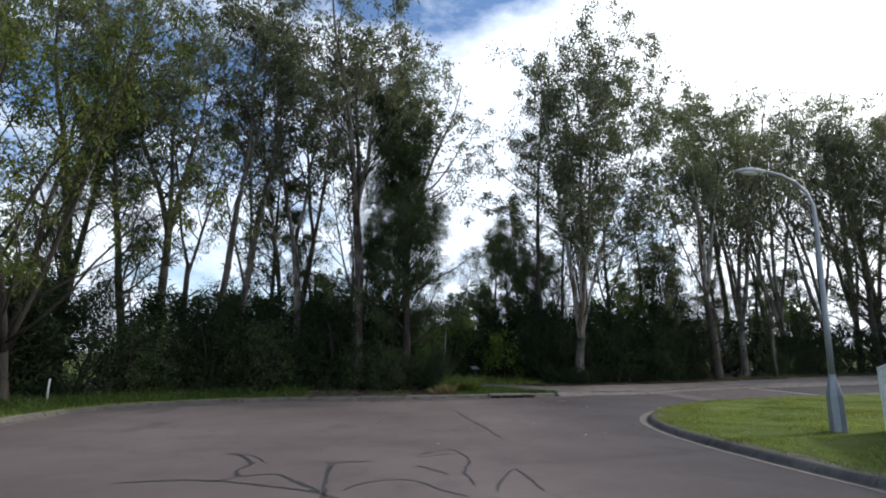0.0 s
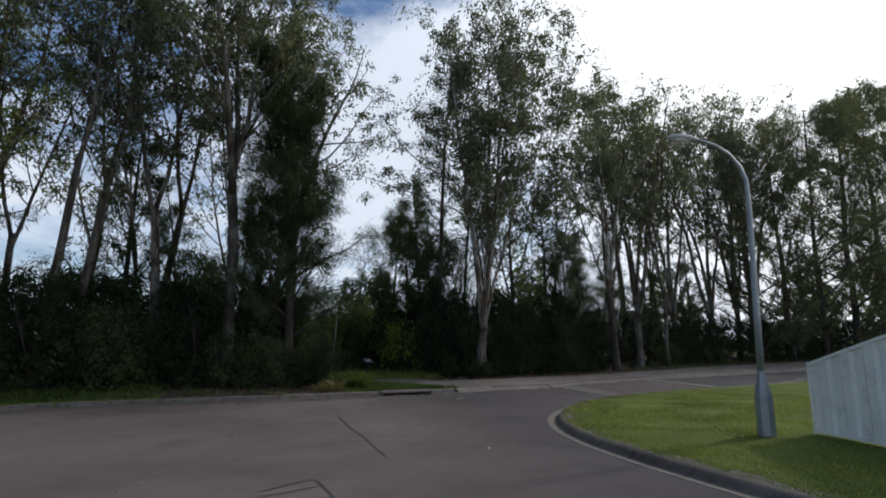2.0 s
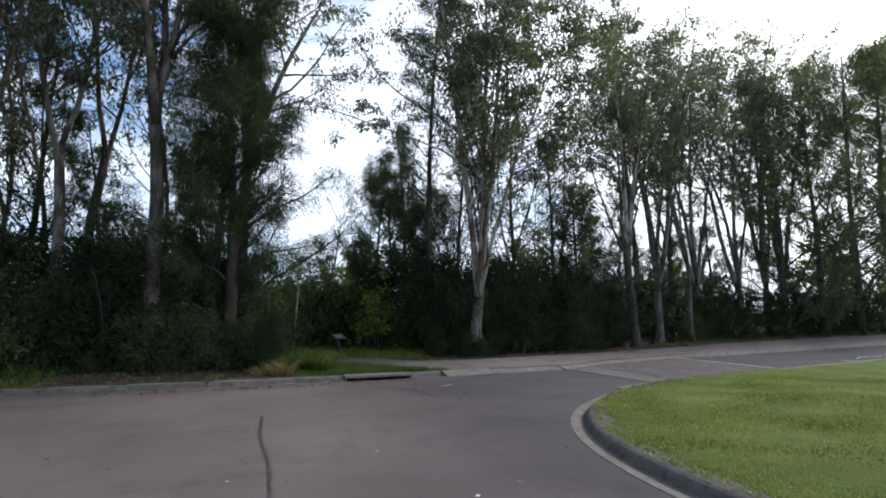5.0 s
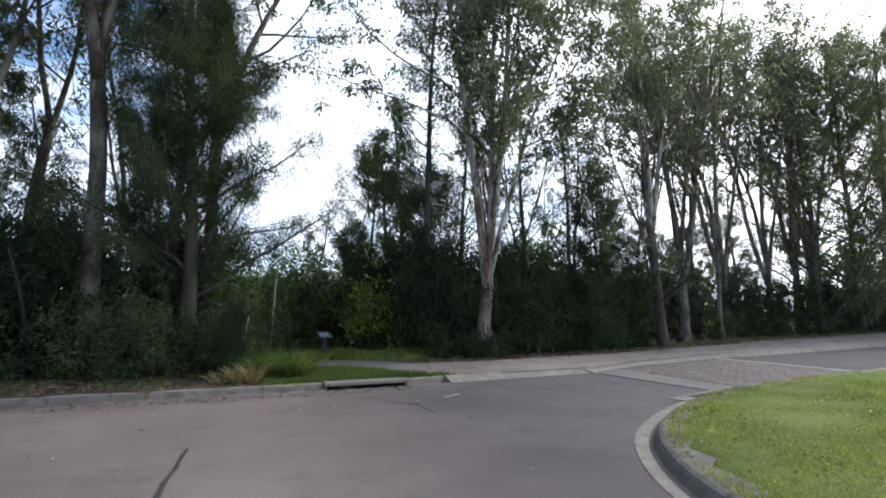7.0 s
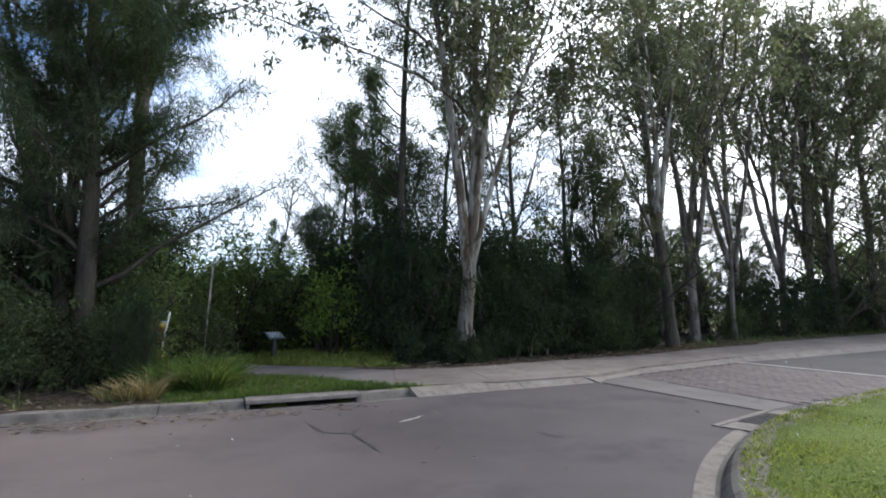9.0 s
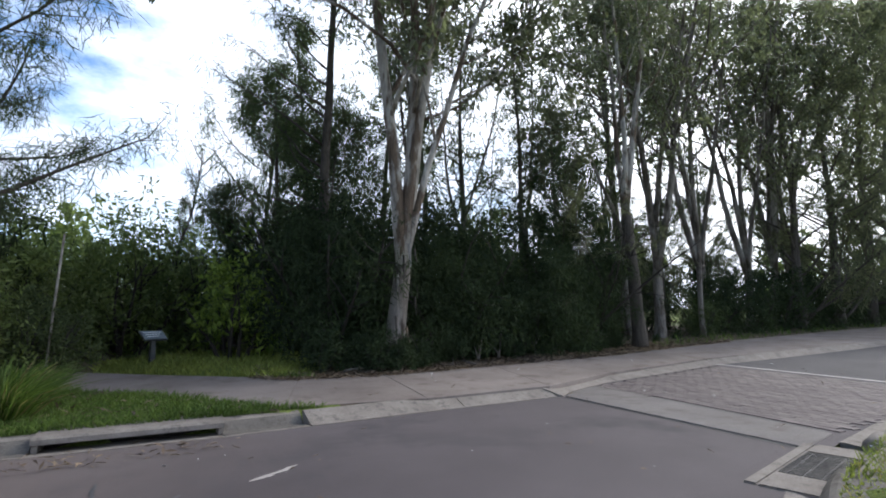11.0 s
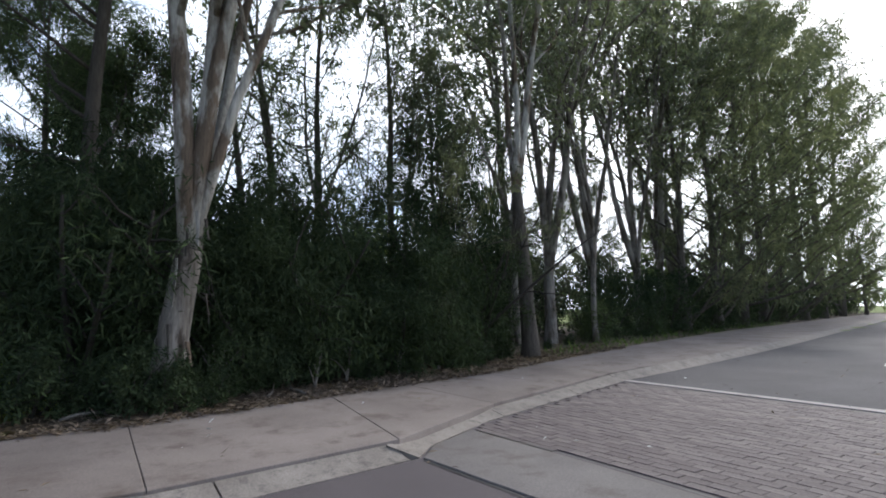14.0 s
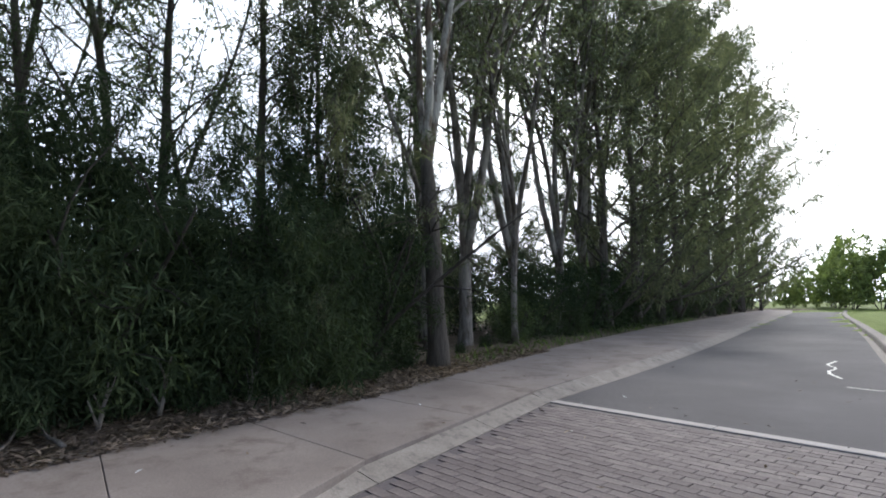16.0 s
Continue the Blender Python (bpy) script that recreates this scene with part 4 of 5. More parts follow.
# ---------------------------------------------------------------- street lamp
def build_lamp():
    lamp = thing("street_lamp", at(7.15, 10.0), "galvanised street lamp with flared base and curved arm", "street lamp")
    v, f = tube([(0, 0, -0.2), (0, 0, 0.0), (0, 0, 0.62), (0, 0, 0.95), (0, 0, 1.0)], [0.145, 0.142, 0.135, 0.062, 0.06], 8)
    put("base_housing", mesh_from("base_housing", v, f, M_GALV), lamp)
    arm = [(0, 0, 0.98), (0.03, 0, 2.0), (0.07, 0, 3.2), (0.09, 0, 3.8), (0.08, 0, 4.2), (0.0, 0.02, 4.45), (-0.18, 0.04, 4.67), (-0.42, 0.06, 4.82), (-0.66, 0.08, 4.89), (-0.78, 0.09, 4.91)]
    v, f = tube(arm, [0.056, 0.050, 0.043, 0.039, 0.036, 0.034, 0.032, 0.030, 0.029, 0.028], 12)
    put("column", mesh_from("column", v, f, M_GALV, True), lamp)
    head = [(-0.72, 0.08, 4.90), (-0.78, 0.09, 4.91), (-0.87, 0.10, 4.925), (-1.01, 0.11, 4.94), (-1.18, 0.13, 4.955), (-1.25, 0.13, 4.955)]
    v, f = tube(head, [0.03, 0.055, 0.085, 0.095, 0.075, 0.02], 10)
    v = [Vector((p[0], p[1], 4.93 + (p[2] - 4.93) * 0.66)) for p in v]
    hd = put("lantern", mesh_from("lantern", v, f, M_LAMP, True), lamp)
    bm = bmesh.new()
    bmesh.ops.create_uvsphere(bm, u_segments=12, v_segments=8, radius=1.0, matrix=Matrix.Translation((-1.02, 0.11, 4.885)) @ pose(0, 0, 0, 0, 4, 0) @ Matrix.Diagonal((0.16, 0.07, 0.04, 1)))
    part("lens", bm, M_LENS, hd, smooth=True)


build_lamp()


# ---------------------------------------------------------------- fence
FENCE_X, FENCE_Y = 7.92, 9.85


def fence_top(y):
    return 1.08 + min(0.75, 0.33 * (FENCE_Y - y))


def build_fence():
    z0 = ground_at(FENCE_X, 9.0)
    fence = thing("sheet_metal_fence", pose(FENCE_X, FENCE_Y, z0), "cream corrugated steel fence with a raked top, on the lawn", "fence")
    run = 2.35
    for k in range(4):
        y0, y1 = -k * run, -(k + 1) * run
        verts, faces = [], []
        n = 48
        for i in range(n + 1):
            y = y0 + (y1 - y0) * i / n
            ph = (i % 8) / 8
            off = 0.016 if ph < 0.40 else -0.016 if 0.5 <= ph < 0.9 else 0.0
            top = fence_top(FENCE_Y + y) - 0.02
            for dx in (-0.0015, 0.0015):
                verts += [(off + dx, y, 0.04), (off + dx, y, top)]
        for i in range(n):
            a = i * 4
            faces += [(a, a + 4, a + 5, a + 1), (a + 2, a + 3, a + 7, a + 6), (a + 1, a + 5, a + 7, a + 3)]
        put("sheet", mesh_from("sheet", verts, faces, M_FENCE), fence)
        for nm, zz in (("bottom_rail", lambda y: 0.05), ("top_rail", lambda y: fence_top(FENCE_Y + y))):
            mids = [(0, y0, zz(y0)), (0, (y0 + y1) / 2, zz((y0 + y1) / 2)), (0, y1, zz(y1))]
            v, f = [], []
            for p in mids:
                for dx, dz in ((-0.028, -0.025), (0.028, -0.025), (0.028, 0.025), (-0.028, 0.025)):
                    v.append((dx, p[1], p[2] + dz))
            for i in range(2):
                for c in range(4):
                    f.append((i * 4 + c, i * 4 + (c + 1) % 4, i * 4 + 4 + (c + 1) % 4, i * 4 + 4 + c))
            f += [(0, 1, 2, 3), (11, 10, 9, 8)]
            put(nm, mesh_from(nm, v, f, M_FENCE), fence)
    for k in range(5):
        y = -k * run
        bm = bmesh.new()
        t = fence_top(FENCE_Y + y) + 0.03
        box(bm, (0.064, 0.05, t + 0.3), Matrix.Translation((0, y, (t - 0.3) / 2)), 0.006)
        part("post", bm, M_FENCE, fence)


build_fence()


# ---------------------------------------------------------------- drain inlet, pit, paved threshold
def unit(a, b):
    d = Vector((b[0] - a[0], b[1] - a[1])).normalized()
    return d, Vector((-d.y, d.x))


def build_inlet():
    inlet = thing("drain_inlet", Matrix(), "concrete kerb inlet with a dark slot under its lintel", "drain", kind="structure")
    a, b = LINTEL
    put("lintel", mesh_from("lintel", *sweep(resample([a, b], 0.4), [(0.27, 0.045), (0.24, 0.053), (0.24, 0.100), (0.27, 0.116), (0.80, 0.126), (0.82, 0.045)]), M_KERB), inlet)
    put("apron", mesh_from("apron", *sweep(resample([a, b], 0.4), [(0.0, -0.06), (0.0, 0.004), (0.30, -0.03), (0.60, -0.05), (0.60, -0.08)]), M_KERB), inlet)
    put("back_wall", mesh_from("back_wall", *sweep([a, b], [(0.56, -0.06), (0.56, 0.046), (0.62, 0.046), (0.62, -0.06)]), M_DARK), inlet)
    d, n = unit(a, b)
    for p, s in ((a, 0.03), (b, -0.03)):
        c = Vector(p) + d * s + n * 0.45
        bm = bmesh.new()
        box(bm, (0.05, 0.36, 0.10), Matrix.Translation((c.x, c.y, -0.008)) @ Matrix.Rotation(math.atan2(d.y, d.x), 4, "Z"), 0.006)
        part("cheek", bm, M_KERB, inlet)


def build_pit():
    a, b = Vector((7.78, 16.62)), Vector((9.25, 17.36))
    d = (b - a).normalized()
    turn = math.degrees(math.atan2(d.y, d.x))
    pit = thing("stormwater_pit", pose(7.96, 16.50, 0, 0, 0, turn), "iron drain grate in a stained concrete surround", "drain", kind="structure")
    frame_parts = [((0.0, 0.30, 0.0), (1.55, 0.10, 0.06)), ((0.0, -0.32, 0.03), (1.55, 0.22, 0.12)), ((-0.58, 0.02, 0.0), (0.42, 0.46, 0.06)), ((0.62, 0.02, 0.0), (0.34, 0.46, 0.06))]
    for c, s in frame_parts:
        bm = bmesh.new()
        box(bm, s, Matrix.Translation((c[0], c[1], c[2] - 0.015)), 0.012)
        part("surround", bm, M_KERB, pit)
    bm = bmesh.new()
    box(bm, (0.9, 0.5, 0.02), Matrix.Translation((0.02, 0.02, -0.055)))
    part("sump", bm, M_DARK, pit)
    for k in range(15):
        bm = bmesh.new()
        box(bm, (0.016, 0.44, 0.025), Matrix.Translation((-0.34 + k * 0.053, 0.02, 0.004)), 0.003)
        part("grate_bar", bm, M_GRATE, pit)
    for k in range(4):
        bm = bmesh.new()
        box(bm, (0.80, 0.012, 0.018), Matrix.Translation((0.03, -0.15 + k * 0.113, 0.002)), 0.002)
        part("grate_cross_bar", bm, M_GRATE, pit)
    v, f = tube([(0.78, -0.16, 0.02), (0.86, -0.16, 0.03), (1.2, -0.16, 0.03), (1.32, -0.16, 0.02)], [0.07, 0.10, 0.10, 0.08], 12)
    put("rounded_kerb_end", mesh_from("rounded_kerb_end", v, f, M_KERB, True), pit)


build_inlet()
build_pit()
BAND = [(7.80, 20.26), (8.36, 17.02), (9.10, 17.36), (8.92, 19.4), (8.72, 21.02), (8.05, 20.60)]
EDGE_A, EDGE_B = (13.0, 22.96), (13.42, 18.72)


def slab_polygon(name, outline, z0, z1, material, parent=None, bevel=0.01):
    bm = bmesh.new()
    f = bm.faces.new([bm.verts.new((x, y, z1)) for x, y in outline])
    f.normal_update()
    if f.normal.z < 0:
        f.normal_flip()
    top = list(f.verts)
    r = bmesh.ops.extrude_face_region(bm, geom=[f])
    new_verts = [v for v in r["geom"] if isinstance(v, bmesh.types.BMVert)]
    for v in top:
        v.co.z = z0
    bmesh.ops.recalc_face_normals(bm, faces=bm.faces[:])
    edges = [e for e in bm.edges if all(v in new_verts for v in e.verts)]
    bmesh.ops.bevel(bm, geom=edges, offset=bevel, segments=1, affect="EDGES")
    return part(name, bm, material, parent)


tagged(slab_polygon("concrete_threshold", BAND, -0.05, 0.014, M_BAND), "brown-stained concrete threshold strip across the road", "paving", kind="structure")
NEW_ROAD = [EDGE_A] + [p for p in KERB_NE if p[0] > 13.4] + [p for p in KERB_SE[::-1] if p[0] > 13.8] + [EDGE_B]
fill_polygon("road_beyond", NEW_ROAD, 0.005, M_ASPHALT_NEW, "newer dark grey asphalt of the road beyond the pavers", "road")
ed, en = unit(EDGE_A, EDGE_B)
edge = thing("paving_edge_strip", Matrix(), "pale concrete edge strip between pavers and asphalt", "paving", kind="structure")
for k in range(2):
    p0, p1 = Vector(EDGE_A).lerp(Vector(EDGE_B), k / 2), Vector(EDGE_A).lerp(Vector(EDGE_B), k / 2 + 0.497)
    put("strip", mesh_from("strip", *sweep([tuple(p0), tuple(p1)], [(-0.10, -0.05), (-0.10, 0.012), (-0.09, 0.018), (0.06, 0.018), (0.07, 0.012), (0.07, -0.05)]), M_STRIP), edge)

# worn marks on the far asphalt and near the inlet
def ribbon(name, line, width, z, material, label, wobble=0.3, seed=1):
    rng = random.Random(seed)
    pts = resample(line, 0.09)
    pts = [(x + rng.uniform(-1, 1) * width * wobble, y + rng.uniform(-1, 1) * width * wobble) for x, y in pts]
    verts, faces = [], []
    for i, p in enumerate(pts):
        a, b = pts[max(i - 1, 0)], pts[min(i + 1, len(pts) - 1)]
        d = Vector((b[0] - a[0], b[1] - a[1])).normalized()
        w = width * rng.uniform(0.35, 0.75) * (0.25 if i in (0, len(pts) - 1) else 1.0)
        verts += [(p[0] - d.y * w, p[1] + d.x * w, z), (p[0] + d.y * w, p[1] - d.x * w, z)]
    faces = [(2 * i, 2 * i + 1, 2 * i + 3, 2 * i + 2) for i in range(len(pts) - 1)]
    return tagged(put(name, mesh_from(name, verts, faces, material)), label, "road mark", kind="structure")


CRACKS = [
    [(-4.07, 7.03), (-3.6, 7.15), (-3.2, 7.19), (-2.5, 7.05), (-2.03, 6.82), (-1.66, 6.68), (-1.35, 6.47), (-1.0, 6.15)],
    [(-3.4, 8.95), (-3.15, 8.88), (-2.9, 8.5), (-2.68, 8.14), (-2.8, 7.7), (-2.62, 7.33), (-2.35, 7.5), (-2.09, 7.48), (-1.9, 7.15), (-1.66, 6.92), (-1.4, 6.55)],
    [(-2.62, 7.35), (-2.85, 7.1)], [(-3.15, 8.88), (-2.85, 8.75), (-2.6, 8.3)],
    [(-1.3, 6.3), (-1.42, 6.9), (-1.52, 7.6), (-1.6, 8.19), (-1.3, 8.28), (-1.0, 8.3)],
    [(-1.6, 8.19), (-1.72, 8.3)],
    [(-1.16, 6.6), (-1.0, 6.95), (-0.58, 7.19), (-0.2, 7.0), (-0.08, 6.7), (0.1, 6.5), (0.3, 6.32)],
    [(-0.4, 8.8), (-0.05, 9.05), (0.18, 9.28), (0.34, 8.8), (0.45, 8.34), (0.29, 7.59), (0.36, 7.2), (0.39, 6.82)],
    [(-0.42, 8.55), (0.0, 8.75), (0.33, 8.95)],
    [(0.66, 6.5), (0.66, 6.81), (0.85, 7.4), (1.01, 7.82), (1.11, 7.24), (1.18, 6.54)],
    [(-0.35, 8.0), (-0.1, 7.7), (0.1, 7.4)],
    [(0.46, 14.75), (0.56, 14.0), (0.64, 13.2), (0.95, 11.8), (1.02, 11.1), (1.15, 10.3)],
    [(2.64, 17.85), (2.72, 17.5), (2.82, 17.22), (2.98, 17.12), (3.15, 17.07), (3.22, 17.25), (3.3, 17.4)],
    [(3.15, 17.07), (3.2, 16.85), (3.38, 16.2)], [(2.82, 17.22), (2.76, 17.02)],
    [(5.11, 16.65), (5.26, 16.3)]]
for k, line in enumerate(CRACKS):
    ribbon("sealed_crack", smooth_line(line, 1), 0.052 if k in (0, 1, 4) else 0.036 if k < 12 else 0.028, 0.004, M_TAR, "dark bitumen-sealed crack in the asphalt", 0.35, k)
ribbon("worn_mark", [(3.72, 17.55), (3.9, 17.72), (4.08, 17.9)], 0.045, 0.004, M_STRIP, "tan worn mark on the asphalt", 0.3, 40)
ribbon("chalk_mark", smooth_line([(21.7, 22.52), (20.7, 22.4), (20.2, 22.0), (19.4, 21.95), (18.5, 21.39)], 1), 0.045, 0.009, M_PAINT, "pale worn squiggle on the asphalt", 0.3, 41)
ribbon("chalk_mark", [(17.54, 21.06), (17.5, 20.8), (17.52, 20.5)], 0.05, 0.009, M_PAINT, "short pale worn line on the asphalt", 0.2, 42)
ribbon("joint_gap", [(7.78, 20.24), (8.02, 18.8), (8.34, 17.02)], 0.022, 0.004, M_TAR, "dark joint between asphalt and threshold", 0.2, 43)
ribbon("joint_gap", [(8.74, 21.00), (8.94, 19.4), (9.12, 17.40)], 0.02, 0.0165, M_TAR, "dark joint between threshold and pavers", 0.2, 44)


# ---------------------------------------------------------------- sign, marker post, stakes
def build_sign():
    sign = thing("lectern_sign", at(1.55, 24.45, 35), "low dark lectern sign with a tilted panel on one post", "sign")
    bm = bmesh.new()
    box(bm, (0.09, 0.09, 0.74), Matrix.Translation((0, 0, 0.17)), 0.008)
    part("post", bm, M_SIGN, sign)
    tilt = pose(0, -0.02, 0.57, 30, 0, 0)
    bm = bmesh.new()
    box(bm, (0.42, 0.32, 0.03), tilt, 0.006)
    tray = part("panel", bm, M_SIGN, sign)
    bm = bmesh.new()
    box(bm, (0.38, 0.28, 0.006), tilt @ Matrix.Translation((0, 0, 0.018)))
    part("face", bm, M_PANEL, tray, "blue-grey printed face")
    for k in range(3):
        bm = bmesh.new()
        box(bm, (0.32 - 0.06 * k, 0.016, 0.003), tilt @ Matrix.Translation((-0.015 * k, 0.08 - 0.07 * k, 0.024)))
        part("text_bar", bm, M_PAPER, tray)
    bm = bmesh.new()
    box(bm, (0.22, 0.05, 0.03), pose(0, -0.02, 0.535, 30, 0, 0), 0.004)
    part("bracket", bm, M_SIGN, sign)


def build_marker():
    post = thing("marker_post", at(-0.43, 22.7, 0), "weathered red and yellow round marker post in the grass", "post")
    for nm, z0, z1, m, r in (("foot", -0.2, 0.45, M_YELLOW, 0.075), ("red_band", 0.45, 0.84, M_RED, 0.076), ("yellow_band", 0.84, 0.92, M_YELLOW, 0.0755)):
        put(nm, mesh_from(nm, *tube([(0, 0, z0), (0, 0, z1)], [r, r], 14), m, False), post)
    put("cap", mesh_from("cap", *tube([(0, 0, 0.92), (0, 0, 0.95), (0, 0, 0.965)], [0.08, 0.078, 0.05], 14), M_GALV), post)


def build_stake(x, y, high, lean, r, m, label):
    st = thing("stake", at(x, y), label, "stake", "thin stakes in the grass")
    put("shaft", mesh_from("shaft", *tube([(0, 0, -0.2), (lean * high * 0.5, 0, high * 0.5), (lean * high, 0.02, high)], [r, r * 0.95, r * 0.85], 7), m, True), st)


build_sign()
build_marker()
build_stake(0.15, 23.6, 2.5, 0.06, 0.022, M_BARK_PALE, "thin pale upright sapling stem")
build_stake(-0.35, 22.2, 1.15, 0.16, 0.02, M_WHITE, "short slanting white stake")
build_stake(-11.4, 16.2, 0.65, 0.0, 0.03, M_WHITE, "short white stake in the verge grass")


def forked_stem(seed, x, y, high, lean, label):
    rng = np.random.default_rng(seed)
    main = bend(rng, (0, 0, -0.15), (lean, 0.05, 1), high, 6, 0.09, 0.0)
    wood = [tube(main, [0.030, 0.027, 0.024, 0.020, 0.016, 0.012, 0.008], 6)]
    for start in (0.3, 0.5, 0.65):
        p, d = along(main, start)
        wood.append(tube(bend(rng, p, outward(rng, d, 34), high * 0.5, 4, 0.12, 0.04), [0.017, 0.014, 0.011, 0.008, 0.005], 5))
    tips = np.array([main[-1], main[-2]])
    t = thing("understorey_sapling", at(x, y), label, "sapling", "slender stems behind the footpath")
    put("stem", mesh_from("stem", *joined(wood), M_BARK_GREY, True), t)
    put("foliage", quads_mesh("foliage", leaf_quads(rng, tips, 0.25, 40, 0.13, 0.03, 0.6), M_LEAF_OLIVE), t)


for k, (x, y, h, lean) in enumerate([(6.35, 23.45, 0.75, 0.25), (6.6, 23.55, 0.85, -0.2), (7.75, 23.85, 0.6, 0.05), (4.95, 23.2, 0.6, -0.4), (8.3, 24.15, 0.8, 0.06), (9.3, 24.4, 0.6, 0.1)]):
    forked_stem(701 + k, x, y, h, lean, "thin pale forked sapling stem in the leaf litter")

# a bare dead sapling behind the glade
def dead_tree(seed, x, y, high, label):
    rng = np.random.default_rng(seed)
    wood = []
    st = bend(rng, (0, 0, -0.2), (0.12, 0, 1), high, 9, 0.08, 0.02)
    wood.append(tube(st, [0.06 * (1 - 0.85 * i / 9) + 0.006 for i in range(10)], 6))
    for _ in range(16):
        p, d = along(st, 0.35 + 0.6 * rng.random())
        br = bend(rng, p, outward(rng, d, 45), 0.7 + 1.1 * rng.random(), 5, 0.14, 0.08)
        wood.append(tube(br, [0.022, 0.018, 0.014, 0.010, 0.007, 0.004], 4))
        for _ in range(4):
            p2, d2 = along(br, 0.3 + 0.65 * rng.random())
            wood.append(tube(bend(rng, p2, outward(rng, d2, 40), 0.35 + 0.3 * rng.random(), 3, 0.15, 0.05), [0.009, 0.007, 0.005, 0.003], 3, False))
    t = thing("dead_sapling", at(x, y), label, "tree")
    put("trunk", mesh_from("trunk", *joined(wood), M_BARK_GREY, True), t)


dead_tree(201, 0.4, 28.6, 6.0, "bare dead sapling with grey twigs")


# ---------------------------------------------------------------- grasses
def blades(rng, x, y, z, height, width, splay=0.5, arch=0.0):
    n = len(x)
    p = np.stack([x, y, z], -1)
    d = np.stack([rng.normal(size=n) * splay, rng.normal(size=n) * splay, np.ones(n)], -1)
    d /= np.linalg.norm(d, axis=1, keepdims=True)
    w = np.cross(d, rand_dirs(rng, n))
    w /= np.linalg.norm(w, axis=1, keepdims=True) + 1e-9
    h = (height * (0.5 + rng.random(n)))[:, None]
    tip = p + d * h
    tip[:, 2] -= arch * h[:, 0]
    return np.stack([p - w * width * 0.5, p + w * width * 0.5, p + d * h * 0.55 + w * width * 0.45, tip], axis=1)


def meadow(name, seed, count, box_xy, keep, height, width, material, label, splay=0.5, patch=0.0, arch=0.0):
    rng = np.random.default_rng(seed)
    x = rng.uniform(box_xy[0], box_xy[1], count)
    y = rng.uniform(box_xy[2], box_xy[3], count)
    ok = keep(x, y)
    x, y = x[ok], y[ok]
    z = ground_height(x, y) - 0.01
    z = np.where(z < 0, 0.112, z)          # turf that has crept over the back of the kerb
    lift = 1.0 + patch * np.sin(x * 2.1 + 1.3 * np.sin(y * 1.7)) * np.sin(y * 2.6 + 0.8 * np.sin(x * 2.3))
    q = blades(rng, x, y, z, height * lift, width, splay, arch)
    tagged(put(name, quads_mesh(name, q, material)), label, "grass", kind="stuff")


def on_lawn(x, y):
    return ~inside(ROAD, x, y) & (far_from(SOUTH_EDGE, x, y) > 0.31) & ~north_side(x, y) & ~((x > 7.88) & (y < 9.9))


def on_verge(x, y):
    return ~inside(ROAD, x, y) & ~inside(PATH_AREA, x, y) & (far_from(NORTH_EDGE, x, y) > 0.50) & north_side(x, y)


meadow("lawn_grass", 301, 150000, (4.2, 12.5, 5.0, 18.5), on_lawn, 0.036, 0.0085, M_BLADE, "short sunlit green lawn with clover", 0.8, 0.75)
meadow("lawn_weeds", 302, 14000, (4.4, 11.0, 7.0, 17.0), lambda x, y: on_lawn(x, y) & (np.sin(x * 1.9 + y) * np.sin(y * 2.3 - x) > 0.1), 0.036, 0.020, M_LEAF_GOLD, "broad-leaved weeds in the lawn", 1.2, 0.6)
meadow("clover_flowers", 309, 1500, (4.4, 11.0, 7.0, 17.0), on_lawn, 0.035, 0.014, M_PAPER, "small white clover flowers in the lawn", 1.6, 0.3)
meadow("lawn_straw", 303, 6000, (5.0, 12.0, 11.0, 18.5), lambda x, y: on_lawn(x, y) & (np.sin(x * 1.3 - y * 0.9) > 0.35), 0.05, 0.012, M_BLADE_DRY, "dry straw patches in the lawn", 1.4, 0.3)
meadow("verge_grass", 304, 34000, (0.6, 4.4, 19.2, 22.4), on_verge, 0.10, 0.010, M_BLADE_LONG, "unmown green verge grass by the footpath", 0.6, 0.4, 0.1)
meadow("glade_grass", 305, 18000, (0.6, 5.2, 22.3, 27.0), lambda x, y: on_verge(x, y) & (np.hypot((x - 2.8) / 2.3, (y - 24.5) / 2.4) < 1), 0.17, 0.011, M_BLADE, "long green grass in the glade", 0.5, 0.4, 0.12)
meadow("roadside_grass", 306, 26000, (-14.0, -4.6, 10.0, 20.6), lambda x, y: on_verge(x, y) & (far_from(NORTH_EDGE, x, y) < 3.0), 0.22, 0.016, M_BLADE_LONG, "long green grass along the kerb", 0.5, 0.5, 0.12)
meadow("scrub_grass", 307, 1500, (-4.0, 2.0, 18.8, 23.0), lambda x, y: on_verge(x, y) & (np.sin(x * 3.1 + y) > -0.3), 0.16, 0.014, M_BLADE_LONG, "sparse grass under the bush edge", 0.6, 0.5, 0.1)
meadow("path_edge_grass", 308, 12000, (13.5, 40.0, 24.5, 38.0), lambda x, y: on_verge(x, y) & (far_from(PATH_FAR, x, y) < 0.9), 0.20, 0.018, M_BLADE_LONG, "dark grass along the far footpath", 0.6, 0.6, 0.1)


